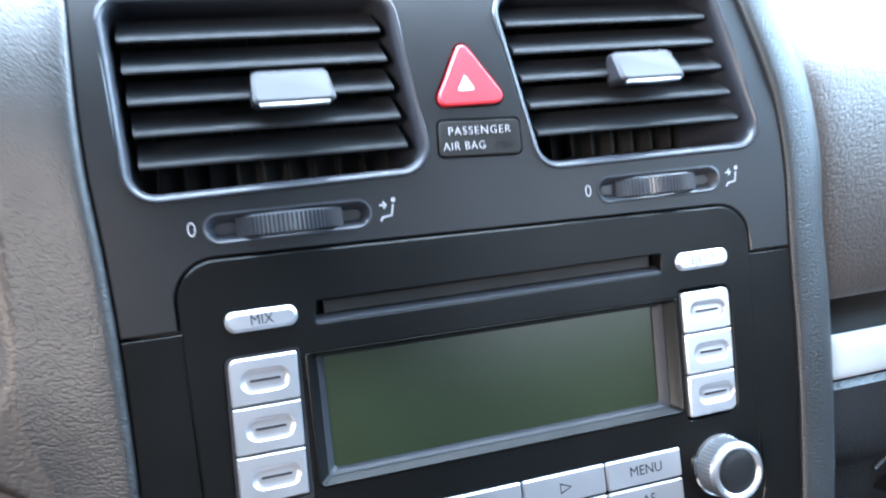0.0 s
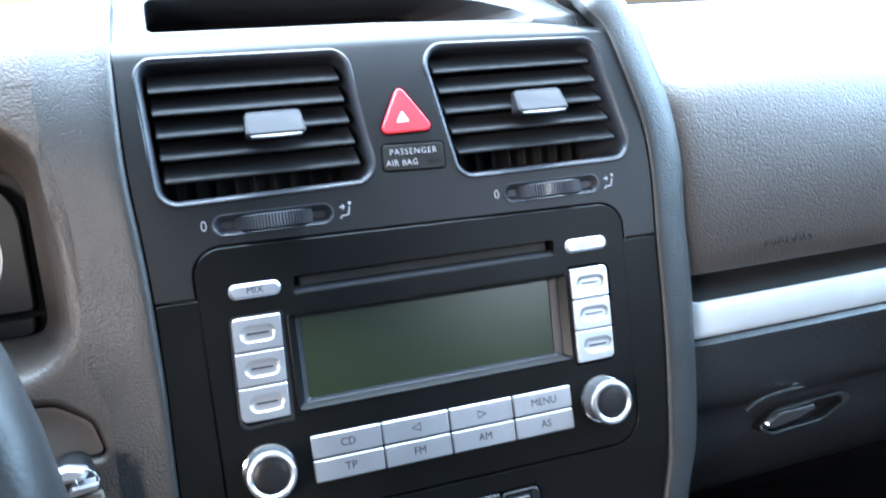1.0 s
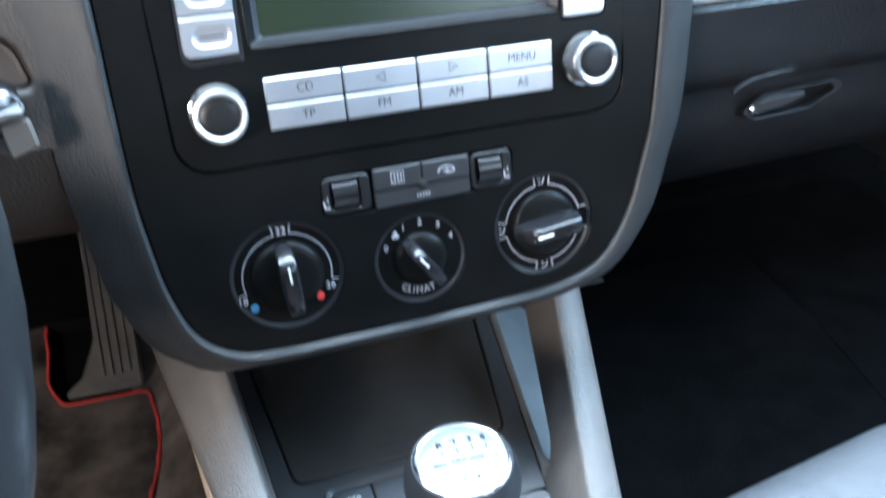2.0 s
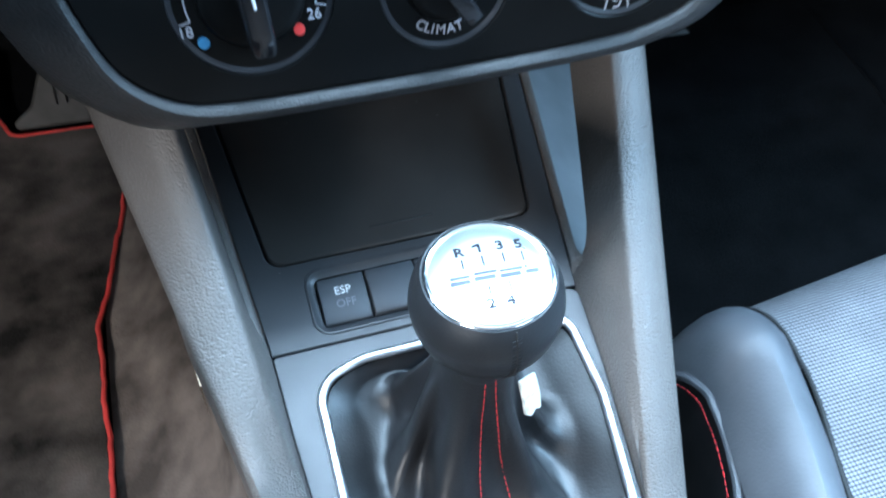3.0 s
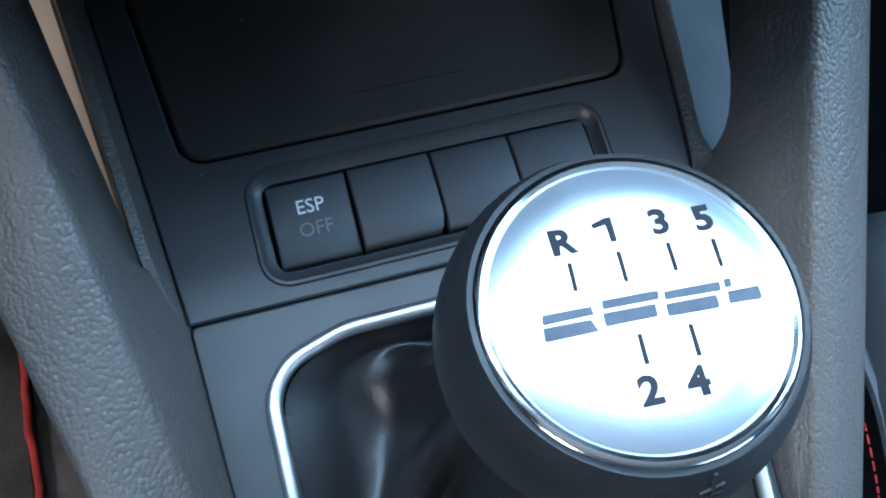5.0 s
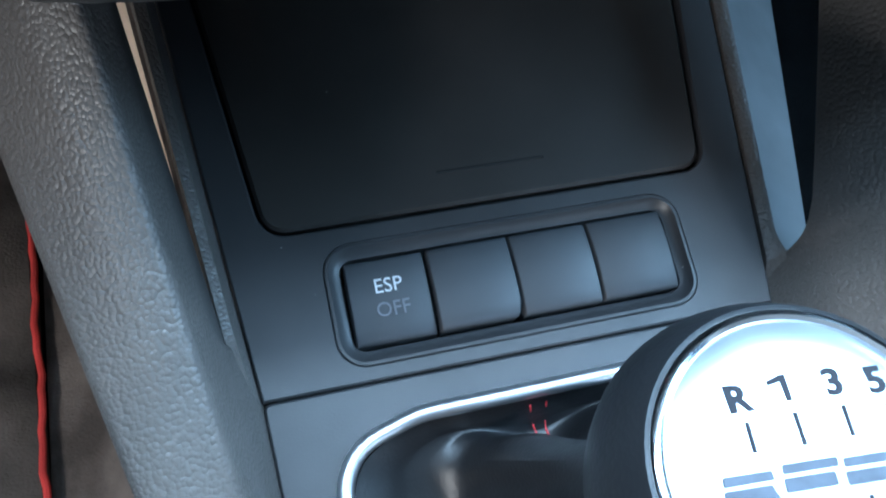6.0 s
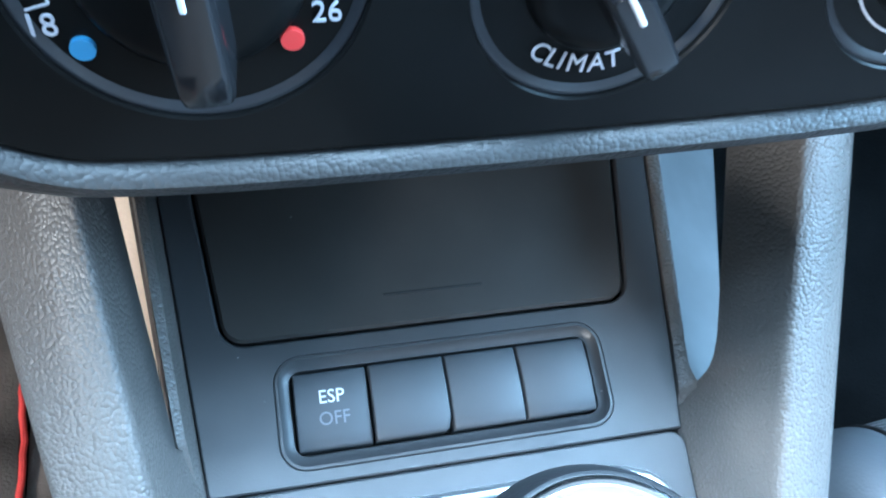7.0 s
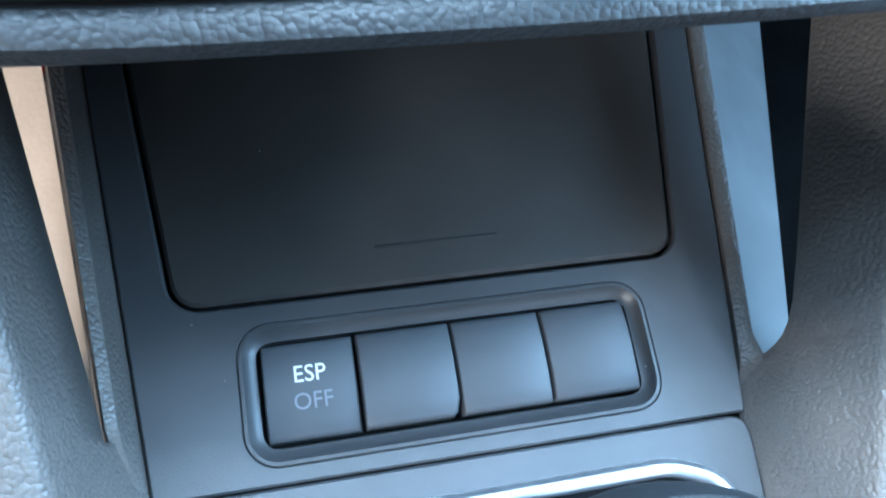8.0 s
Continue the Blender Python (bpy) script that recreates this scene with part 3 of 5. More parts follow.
plate("backing", inset([q for q in FO if q[1] < 62], 1.0), -7.5, -6.5, SHADOW, fascia, [inset(RADIO_OUT, 2.6)] + [ring2(x, y, r + 0.5) for x, y, r in DIALS])
# top edge that rolls back to the tray
xs_top = [-102.7 + 207.0 * i / 40 for i in range(41)]
roll = [(137.9, 0.03), (139.5, 0.02), (141, -0.3), (143.5, -1.2), (145.5, -2.5), (147.3, -4.6), (148.6, -7.0)]


def arch(x, v, w):
    """Follow the fascia's rounded shoulder."""
    e = max(0.0, (x - 30) / 70.0)
    return (x, v - 6.0 * e ** 1.5 * (v - 138.6) / 10, w)


part("top_trim", skin_bm([[arch(x, v, w) for x in xs_top] for v, w in roll]), SATIN, fascia)
zt = lambda y: -6.8 - max(0.0, y - 148.6) * 0.9
tray_edge = lambda x: 148.6 - 6.0 * max(0.0, (x - 30) / 70.0) ** 1.5
t0 = ccw(fine(rounded([(-90, 150.4), (0, 149.6), (79, 146.6), (66, 154.5), (52, 160), (34, 163.8), (-20, 166.5), (-90, 169)], [3.5, 1, 2.5, 10, 10, 14, 1, 4], 4), 6))
t1 = [(x + min(0.0, -(x - 20) * 0.62), y) for x, y in t0]
sheet = [(x, tray_edge(x)) for x in range(-102, 103, 6)] + [(103, 141.5), (96, 149), (87, 158.5), (75, 168), (58, 178), (30, 189), (-40, 197), (-102, 198)]
top_loops = [fine(sheet, 8), t0]
part("tray_surround", mesh_of([(x, y, zt(y)) for l in top_loops for x, y in l], [tuple(t) for t in fill(*top_loops[:1], top_loops[1:])]), SATIN, fascia, "smooth top face round the open dash tray")
rim_rows = [[(x, y, zt(y)) for x, y in inset(t0, 0.0)], [(x, y, zt(y) - 0.5) for x, y in inset(t0, 0.5)]]
for k in range(1, 7):
    f = k / 6
    rim_rows.append([(x + (q - x) * f, y + (160 - y) * 0.04 * f, zt(y) - 0.6 - 33 * f) for (x, y), (q, _) in zip(inset(t0, 0.7), t1)])
part("tray_wall", skin_bm(rim_rows, closed=True), CONSOLE, fascia, "sloping inner wall of the open dash tray")
part("tray_floor", mesh_of(rim_rows[-1], [tuple(t) for t in fill([(x, y) for x, y, _ in rim_rows[-1]])]), BLACKCARPET, fascia)
seam_line = smooth_path([(-98, 180), (-98, 160), (-97.4, 153), (-93, 149.9), (-80, 149.0), (-40, 148.4), (10, 147.7), (50, 145.9), (80, 143.2), (94, 143.0), (92, 150), (84, 157)], 5)
part("tray_seam", tube_bm([(x, y, zt(y) - 0.02) for x, y in seam_line], 0.3, 6), SHADOW, fascia, "fine joint round the tray insert")

# vents
def air_vent(hole, tab_x, tab_y, u0, u1):
    vent = thing("air_vent", FASCIA, "black slatted air vent with a silver-tipped tab", "air vent", "fascia air vents")
    h = ccw(hole)
    part("rim", skin_bm([[(x, y, z) for x, y in inset(h, o)] for o, z in ((-2.2, -0.5), (-1.9, 0.4), (-1.4, 0.8), (-0.9, 0.7), (-0.3, 0.1), (0.3, -0.9), (0.7, -2.5), (1.0, -42.3))], closed=True), VENTRIM, vent, "smooth grey rim")
    plate("vent_duct", grow(h, 3), -46, -42, SHADOW, vent)
    for k in range(5):
        v = 130.2 - 8.75 * k
        # side edges lean with the opening
        lo = u0 + (136 - v) * (0.05 if tab_x < 0 else 0.19) + 0.6
        hi = u1 + (136 - v) * (0.12 if tab_x < 0 else 0.25) - 0.6
        sec = [(-4.3, -2.6), (-3.8, -1.9), (-3.2, -2.0), (4.4, -12.6), (4.6, -13.4), (4.0, -13.8), (-4.1, -3.4)]
        part("slat", skin_bm([[(x, v + dv, w) for dv, w in sec] for x in (lo, (lo + hi) / 2, hi)], closed=True, cap=True), DARKKEY, vent)
    n = 9
    for k in range(n):
        x = u0 + (u1 - u0) * (k + 0.7) / n + (0 if tab_x < 0 else 6)
        part("vane", skin_bm([[(x - 0.5, 86, w), (x + 0.5, 86, w), (x + 0.5, 134, w), (x - 0.5, 134, w)] for w in (-35, -41.5)], closed=True, cap=True), SHADOW, vent)
    tab = part("tab", plate_bm(rounded([(tab_x - 11.6, tab_y - 4.6), (tab_x + 12.0, tab_y - 4.6), (tab_x + 10.8, tab_y + 6.0), (tab_x - 10.8, tab_y + 6.0)], 2.0, 4), -3, 1.2, bevel=1.2, lift=lambda x, y: (tab_y + 6.2 - y) * 0.6), TAB, vent, "grey sliding tab")
    part("tab_edge", tube_bm([(tab_x - 9.8, tab_y - 4.6, 6.0), (tab_x, tab_y - 4.9, 6.4), (tab_x + 9.8, tab_y - 4.6, 6.0)], 0.7, 8), SATINCHROME, tab, "bright chrome tip")
    return vent


air_vent(ventL, -46.5, 109.6, -92.5, -18.0)
air_vent(ventR, 67.6, 109.6, 21.0, 94.5)

# hazard switch and airbag lamp
hz = thing("hazard_switch", FASCIA, "red triangular hazard warning button", "button")
part("cap", plate_bm(inset(hazard, 0.1), -3, 1.2, bevel=0.6), RED, hz)
tri3 = lambda s: [(5.9 + s * math.sin(a), 107.9 + s * math.cos(a) * 0.95) for a in (0, 2.0944, 4.18879)]
plate("triangle_print", ccw(rounded(tri3(3.3), 0.4, 3)), 1.0, 1.32, WHITE, hz, [ccw(tri3(1.5))], 0.02)
plate("triangle_dot", ccw(tri3(0.9)), 1.0, 1.3, WHITE, hz, bevel=0.02)
pb = thing("airbag_indicator", FASCIA, "black indicator plate with white passenger airbag lettering", "indicator")
part("plate", plate_bm(pab, -3, 0.3, bevel=0.4), SHADOW, pb)
lettering("PASSENGER", 3.5, 8.9, 94.0, 0.32, PALE, pb, -1.4, width=1.0, space=1.16, bold=-0.05)
lettering("AIR BAG", 3.5, 3.6, 89.6, 0.32, PALE, pb, -1.2, width=0.95, space=1.12, bold=-0.05)
lettering("OFF", 3.5, 16.9, 89.3, 0.3, TAB, pb, -1.2, width=1.0, space=1.1)


def thumbwheel(x0, x1, y, wheel0, wheel1):
    tw = thing("vent_thumbwheel", FASCIA, "ribbed black thumbwheel in an oval slot", "thumbwheel", "vent thumbwheels")
    s = ccw(rounded([(x0, y - 3.8), (x1, y - 3.8), (x1, y + 3.8), (x0, y + 3.8)], 3.7, 6))
    part("slot", skin_bm([[(x, yy, z) for x, yy in inset(s, o)] for o, z in ((-0.7, 0.15), (-0.1, 0.3), (0.5, -0.2), (1.6, -2.4), (2.4, -3.2))], closed=True), VENTRIM, tw, "shallow grey oval dish")
    plate("dish_floor", inset(s, 2.0), -5, -3.0, VENTRIM, tw)
    cx, half = (wheel0 + wheel1) / 2, (wheel1 - wheel0) / 2
    R = half * 1.05
    rows_ = []
    for i in range(61):
        t = -1.2 + 2.4 * i / 60
        rr = R + (0.75 if i % 2 else 0.0)
        x, z = cx + math.sin(t) * rr * half / R, math.cos(t) * rr * 0.42 - R * 0.42 + 2.6
        rows_.append([(x, y - 3.3, z - 0.8), (x, y - 2.7, z), (x, y + 2.5, z), (x, y + 3.1, z - 0.8)])
    part("wheel", skin_bm(rows_), VENTRIM, tw, "finely ribbed wheel")
    return tw


thumbwheel(-74.5, -28, 72.6, -67, -35.2)
thumbwheel(47, 92, 71.7, 53.4, 84.8)
lettering("0", 6.0, -78.2, 73.0, 0.05, PALE, fascia, width=0.9, bold=-0.12)
lettering("0", 5.6, 43.3, 71.8, 0.05, PALE, fascia, width=0.9, bold=-0.12)


def vent_symbol(x, y):
    """Air arrow and a seated figure reduced to plain strokes."""
    stroke([(x - 2.6, y + 1.6), (x - 0.8, y + 1.6)], 0.06, 0.55, GREY, fascia)
    stroke([(x - 1.5, y + 0.6), (x - 0.6, y + 1.6), (x - 1.5, y + 2.6)], 0.06, 0.5, GREY, fascia)
    stroke([(x + 1.5, y + 1.6), (x + 0.8, y - 1.6), (x - 2.0, y - 2.0), (x - 2.6, y - 3.0)], 0.06, 0.6, GREY, fascia)
    plate("printed_mark", ring2(x + 1.7, y + 2.9, 0.7, 10), 0.0, 0.1, GREY, fascia, bevel=0.02)


vent_symbol(-22.3, 72.8)
vent_symbol(97.6, 71.6)


# ---- car radio ----
radio = thing("car_radio", FASCIA, "black double-height car radio with silver keys and a green display", "car radio")
DSP = rounded([(-52.2, -4.6), (70.0, -4.4), (71.2, 33.8), (-51.8, 34.6)], [1.5, 1.5, 1.0, 1.0], 3)
COLL = rounded([(-75.6, -8.2), (-53.4, -7.2), (-52.6, 37.0), (-74.2, 36.8)], [4.5, 1, 1, 2.5], 4)
COLR = rounded([(70.4, -7.4), (90.2, -7.4), (92.0, 36.3), (72.0, 36.3)], [1, 4, 4, 1], 4)
CDS = rounded([(-47.4, 42.6), (66.2, 42.4), (66.8, 49.0), (-46.8, 49.2)], 0.8, 2)
plate("faceplate", RADIO_OUT, -6, 0.4, RADIO, radio, [ccw(DSP), ccw(COLL), ccw(COLR), ccw(CDS)], 0.6, hole_bevel=0.3)
d0 = ccw(DSP)
deep = lambda f, z: [(x + (-46.6 + (x + 52.2) / 123.4 * 110.2 - x) * f, y + (-0.6 + (y + 4.6) / 39.2 * 32.9 - y) * f, z) for x, y in d0]
part("display_frame", skin_bm([deep(0.0, 0.35), deep(0.06, 0.62), deep(0.14, 0.62), deep(0.2, 0.2), deep(0.58, -1.2), deep(0.62, -1.6)], closed=True), RADIO, radio, "black stepped frame round the display")
part("display_bezel", skin_bm([deep(0.62, -1.6), deep(0.66, -1.7), deep(1.0, -3.6), deep(1.0, -4.4)], closed=True), BEZEL, radio, "grey chamfered display edge")
plate("display", box2(-48, -2, 65, 34), -6, -4.2, LCD, radio, label="unlit green liquid crystal display")
plate("disc_slot", box2(-47, 43.4, 66, 49), -9, -5.5, SHADOW, radio, label="dark compact disc slot")
plate("slot_flap", box2(-44.5, 44.9, 63.5, 48.9), -5.4, -1.6, SHADOW, radio)
part("slot_ledge", skin_bm([[(x, 42.5, 0.35), (x, 43.2, 0.2), (x, 45.0, -2.6), (x, 45.2, -5)] for x in (-47.2, -20, 20, 66)]), BEZEL, radio)
plate("key_frame", ccw(COLL), -5, -0.2, BEZEL, radio, [inset(ccw(COLL), 1.6)], 0.3, "grey frame round the keys")


def softkey(x0, x1, y0, y1, skew, corner):
    key = part("preset_key", plate_bm(ccw(rounded([(x0 + skew * (y0 - 36), y0), (x1 + skew * (y0 - 36), y0), (x1 + skew * (y1 - 36), y1), (x0 + skew * (y1 - 36), y1)], corner, 4)), -3, 1.4, [ccw(rounded([((x0 + x1) / 2 - 6.2, (y0 + y1) / 2 - 2.7), ((x0 + x1) / 2 + 6.2, (y0 + y1) / 2 - 2.7), ((x0 + x1) / 2 + 6.2, (y0 + y1) / 2 + 2.7), ((x0 + x1) / 2 - 6.2, (y0 + y1) / 2 + 2.7)], 2.6, 5))], 0.5, hole_bevel=0.7), SILVER, radio)
    cx, cy = (x0 + x1) / 2, (y0 + y1) / 2
    dish = ccw(rounded([(cx - 6.4, cy - 2.9), (cx + 6.4, cy - 2.9), (cx + 6.4, cy + 2.9), (cx - 6.4, cy + 2.9)], 2.8, 5))
    part("dish", skin_bm([[(x, y, z) for x, y in inset(dish, o)] for o, z in ((-0.2, 1.05), (0.4, 0.75), (1.2, 0.62), (2.4, 0.72), (2.85, 0.72))], closed=True), SILVER, key)
    plate("dash_mark", ccw(rounded([(cx - 4.3, cy - 0.35), (cx + 4.3, cy - 0.35), (cx + 4.3, cy + 0.35), (cx - 4.3, cy + 0.35)], 0.3, 3)), 0.5, 0.95, INK, key, bevel=0.05)


for y0, y1, c in ((22.7, 35.9, [0.6, 0.6, 0.6, 2.2]), (9.0, 22.2, 0.6), (-4.9, 8.5, [2.6, 0.6, 0.6, 0.6])):
    softkey(-73.0, -54.0, y0, y1, 0.03, c)
for y0, y1, c in ((21.7, 35.0, [0.6, 0.6, 2.2, 0.6]), (7.9, 21.2, 0.6), (-6.2, 7.4, [0.6, 2.6, 0.6, 0.6])):
    softkey(72.6, 90.6, y0, y1, 0.035, c)

US = [-49.2, -20.0, 9.0, 37.8, 65.6]
VS = [(-24.2, -15.0), (-33.9, -24.9)]
NAMES = [["CD", "<", ">", "MENU"], ["TP", "FM", "AM", "AS"]]
for r, (y0, y1) in enumerate(VS):
    for k in range(4):
        key = part("function_key", plate_bm(ccw(rounded([(US[k] + 0.3, y0), (US[k + 1] - 0.3, y0), (US[k + 1] - 0.3, y1), (US[k] + 0.3, y1)], 0.7, 3)), -2, 1.6, bevel=0.5), SILVER, radio)
        cx, cy, word = (US[k] + US[k + 1]) / 2, (y0 + y1) / 2, NAMES[r][k]
        if word in "<>":
            s = -1 if word == "<" else 1
            stroke([(cx - 1.7 * s, cy - 1.5), (cx + 1.9 * s, cy), (cx - 1.7 * s, cy + 1.5)], 1.62, 0.65, INK, key, closed=True)
        else:
            lettering(word, 4.6, cx + 0.4, cy, 1.6, INK, key, width=0.95, thick=0.05)
for x0, x1, yc, word, mt in ((-72.6, -52.4, 46.2, "MIX", INK), (71.7, 91.8, 45.3, "EJECT", FADEDINK)):
    key = part("oval_key", plate_bm(ccw(rounded([(x0, yc - 2.9), (x1, yc - 2.9), (x1, yc + 2.9), (x0, yc + 2.9)], 2.8, 6)), -1, 1.8, bevel=1.0), SILVER, radio)
    lettering(word, 4.0, (x0 + x1) / 2, yc, 1.8, mt, key, width=0.95, thick=0.05)


def rotary(x, y):
    k = part("rotary_knob", lathe_bm([(10.4, 0.2), (10.4, 1.2), (9.7, 1.5)], x, y, 48), CHROME, radio, "chrome-ringed black rotary knob")
    rows_ = []
    for i in range(96):
        t = 2 * math.pi * i / 96
        r = 9.5 + (0.22 if i % 2 else 0.0)
        rows_.append([(x + r * math.cos(t), y + r * math.sin(t), z) for z in (0.4, 9.0)])
    rows_.append(rows_[0])
    part("grip", skin_bm(rows_), SWITCH, k, "finely ribbed side")
    part("chrome_ring", lathe_bm([(9.6, 8.6), (9.6, 9.9), (9.1, 10.7), (8.2, 11.0), (7.4, 10.6), (7.0, 9.9)], x, y, 48), SATINCHROME, k)
    part("cap", lathe_bm([(7.1, 9.9), (6.6, 10.3), (4, 10.5), (0.02, 10.55)], x, y, 40), SATIN, k)


rotary(80.4, -23.8)
rotary(-66.1, -24.8)

# ---- climate controls ----
climate = thing("climate_control", FASCIA, "black climate control panel with three rotary dials", "climate control")
plate("strip_tray", grow(strip_hole, 1.5), -9, -6, SHADOW, climate)
for x0, x1, body in ((-33.6, -14.4, -24.6), (27.6, 45.6, 35.6)):
    hb = part("seat_heater_housing", plate_bm(ccw(rounded([(x0, -70.6), (x1, -70.6), (x1, -55.6), (x0, -55.6)], 2.8, 4)), -6, 0.5, [box2(body - 5.6, -68.6, body + 5.6, -57.2)], 0.6), SATIN, climate)
    rows_ = []
    for i in range(25):
        t = -1.3 + 2.6 * i / 24
        r = 7.2 + (0.25 if i % 2 else 0)
        rows_.append([(xx, -62.9 + math.sin(t) * r * 0.8, math.cos(t) * r * 0.55 - 1.8) for xx in (body - 4.9, body + 4.9)])
    part("roller", skin_bm(rows_), GLOSS, hb, "ribbed seat heating roller")
    side = -1 if body < 0 else 1
    sx = body + side * 7.6
    stroke([(sx - 1.3, -64.5), (sx - 0.9, -67.3), (sx + 1.2, -67.3)], 0.55, 0.8, PALE, hb)
    stroke([(sx + 0.6, -63.0), (sx + 0.2, -64.0), (sx + 0.6, -65.0)], 0.55, 0.4, PALE, hb)
for x0, x1 in ((-13.2, 6.6), (7.0, 27.0)):
    key = part("climate_key", plate_bm(ccw(rounded([(x0, -63.8), (x1, -63.8), (x1, -55.2), (x0, -55.2)], 0.6, 3)), -4, 0.9, bevel=0.5), DARKKEY, climate)
    cx = (x0 + x1) / 2
    if cx < 0:
        stroke(box2(cx - 2.6, -61.6, cx + 2.6, -57.4), 0.95, 0.45, PALE, key, closed=True)
        for dx in (-1.3, 0, 1.3):
            stroke([(cx + dx, -60.9), (cx + dx + 0.3, -59.5), (cx + dx, -58.1)], 0.95, 0.4, PALE, key)
    else:
        stroke(smooth_path([(cx - 3.4, -60.6), (cx - 2.6, -58.9), (cx, -58.2), (cx + 2.8, -59.0), (cx + 3.2, -60.6), (cx - 0.2, -60.9)], 4), 0.95, 0.45, PALE, key)
        stroke([(cx - 1.2, -60.0), (cx + 1.0, -60.0), (cx + 0.3, -59.4)], 0.95, 0.4, PALE, key)
low_key = part("lower_key", plate_bm(ccw(rounded([(-13.2, -71.4), (27.0, -71.0), (27.0, -64.2), (-13.2, -64.2)], 0.8, 3)), -4, 0.5, bevel=0.5), DARKKEY, climate)
part("sensor", lathe_bm([(2.2, 0.3), (2.0, 1.0), (1.2, 1.5), (0.02, 1.7)], 6.8, -63.9, 20), SHADOW, climate)
for dx in (-2.4, -1.2, 0, 1.2, 2.4):
    stroke([(6.8 + dx, -69.0), (6.8 + dx, -67.6)], 0.55, 0.6, GREY, low_key)


def dial(x, y, r, angle, handle, rk):
    d = part("dial", lathe_bm([(r + 0.3, -0.1), (r + 0.15, -1.2), (r - 0.6, -1.6), (r - 1.5, -1.9), (r - 1.9, -1.85), (rk + 1.2, -1.9)], x, y, 64), RADIO, climate, "round black dial with a grey rim")
    part("rim", lathe_bm([(r + 0.2, -1.3), (r + 0.1, -1.05), (r - 0.2, -0.95), (r - 0.6, -1.05), (r - 1.2, -1.5), (r - 1.6, -1.75)], x, y, 64), BEZEL, d)
    part("knob_base", lathe_bm([(rk + 1.3, -2.4), (rk + 1.1, -1.0), (rk + 0.4, 0.6), (rk - 0.8, 1.3), (rk - 2.4, 1.6), (0.02, 1.8)], x, y, 56), RADIO, d)
    L = rk + 1.0
    sec = []
    for s in [i / 14 for i in range(15)]:
        yy = -L + 2 * L * s
        e = math.sqrt(max(0.0, 1 - ((s - 0.5) * 2) ** 6))
        w = handle * 0.86 * (0.6 + 0.4 * e)
        hgt = (12.5 * (0.45 + 0.55 * e) + 1.5 * s) * (1 - 2.6 * max(0.0, s - 0.82))
        sec.append([(-w, yy, 1.0), (-w * 0.9, yy, hgt * 0.8), (-w * 0.8, yy, hgt * 0.95), (-w * 0.62, yy, hgt), (0, yy, hgt + 0.15), (w * 0.62, yy, hgt), (w * 0.8, yy, hgt * 0.95), (w * 0.9, yy, hgt * 0.8), (w, yy, 1.0)])
    part("grip", skin_bm(sec, closed=True, cap=True), GLOSS, d, "raised finger grip", m=pose(x / 1000, y / 1000, 0, 0, 0, angle))
    part("pointer", tube_bm([(0, L * 0.14, 13.5), (0, L * 0.60, 13.85)], 0.4, 6), WHITE, d, m=pose(x / 1000, y / 1000, 0, 0, 0, angle))
    return d


dl = dial(*DIALS[0], 3, 4.6, 13.4)
dm = dial(*DIALS[1], 35, 3.6, 10.4)
dr = dial(*DIALS[2], 95, 4.6, 13.8)
arcp = lambda cx, cy, r, a0, a1, n=18: [(cx + r * math.cos(radians(a0 + (a1 - a0) * i / n)), cy + r * math.sin(radians(a0 + (a1 - a0) * i / n))) for i in range(n + 1)]
DX, DY, _ = DIALS[0]
stroke(arcp(DX, DY, 17.6, 100, 195), -1.2, 0.38, PALE, dl)
stroke(arcp(DX, DY, 17.6, 80, -15), -1.2, 0.38, PALE, dl)
for a, s in ((100, 4), (80, 4), (195, -3), (-15, -3)):
    stroke([(DX + 17.6 * math.cos(radians(a)), DY + 17.6 * math.sin(radians(a))), (DX + (17.6 + abs(s)) * math.cos(radians(a)), DY + (17.6 + abs(s)) * math.sin(radians(a)))], -1.2, 0.38, PALE, dl)
lettering("22", 4.4, DX, DY + 18.6, -1.2, PALE, dl, width=0.95, thick=0.15)
lettering("18", 4.4, DX - 18.8, DY - 7.6, -1.2, PALE, dl, 0, width=0.95, thick=0.15)
lettering("26", 4.4, -35.2, -99.5, -1.2, PALE, dl, 0, width=0.95, thick=0.15)
plate("blue_dot", ring2(-66.2, -103.1, 1.6, 20), -1.9, -0.9, BLUEDOT, dl, bevel=0.05)
plate("red_dot", ring2(-39.9, -103.3, 1.6, 20), -1.9, -0.9, REDDOT, dl, bevel=0.05)
MX, MY, _ = DIALS[1]
for ch, off in (("C", -9.0), ("L", -5.6), ("I", -3.2), ("M", 0.4), ("A", 4.9), ("T", 8.6)):
    a = radians(-98.5 + off * 2.85)
    lettering(ch, 4.3, MX + 14.2 * math.cos(a), MY + 14.2 * math.sin(a), -1.2, PALE, dm, math.degrees(a) + 90, thick=0.15, width=0.95)
for ch, a in (("0", 154), ("1", 113), ("2", 86), ("3", 56), ("4", 28)):
    lettering(ch, 3.8, MX + 15.6 * math.cos(radians(a)), MY + 15.6 * math.sin(radians(a)), -1.2, PALE, dm, 0, thick=0.15)
for k in range(3):
    a = radians(90 + 120 * k)
    plate("fan_mark", ring2(MX - 9.6 + 0.9 * math.cos(a), MY + 11.6 + 0.9 * math.sin(a), 0.8, 10), -1.9, -1.0, PALE, dm, bevel=0.05)
RX, RY, _ = DIALS[2]
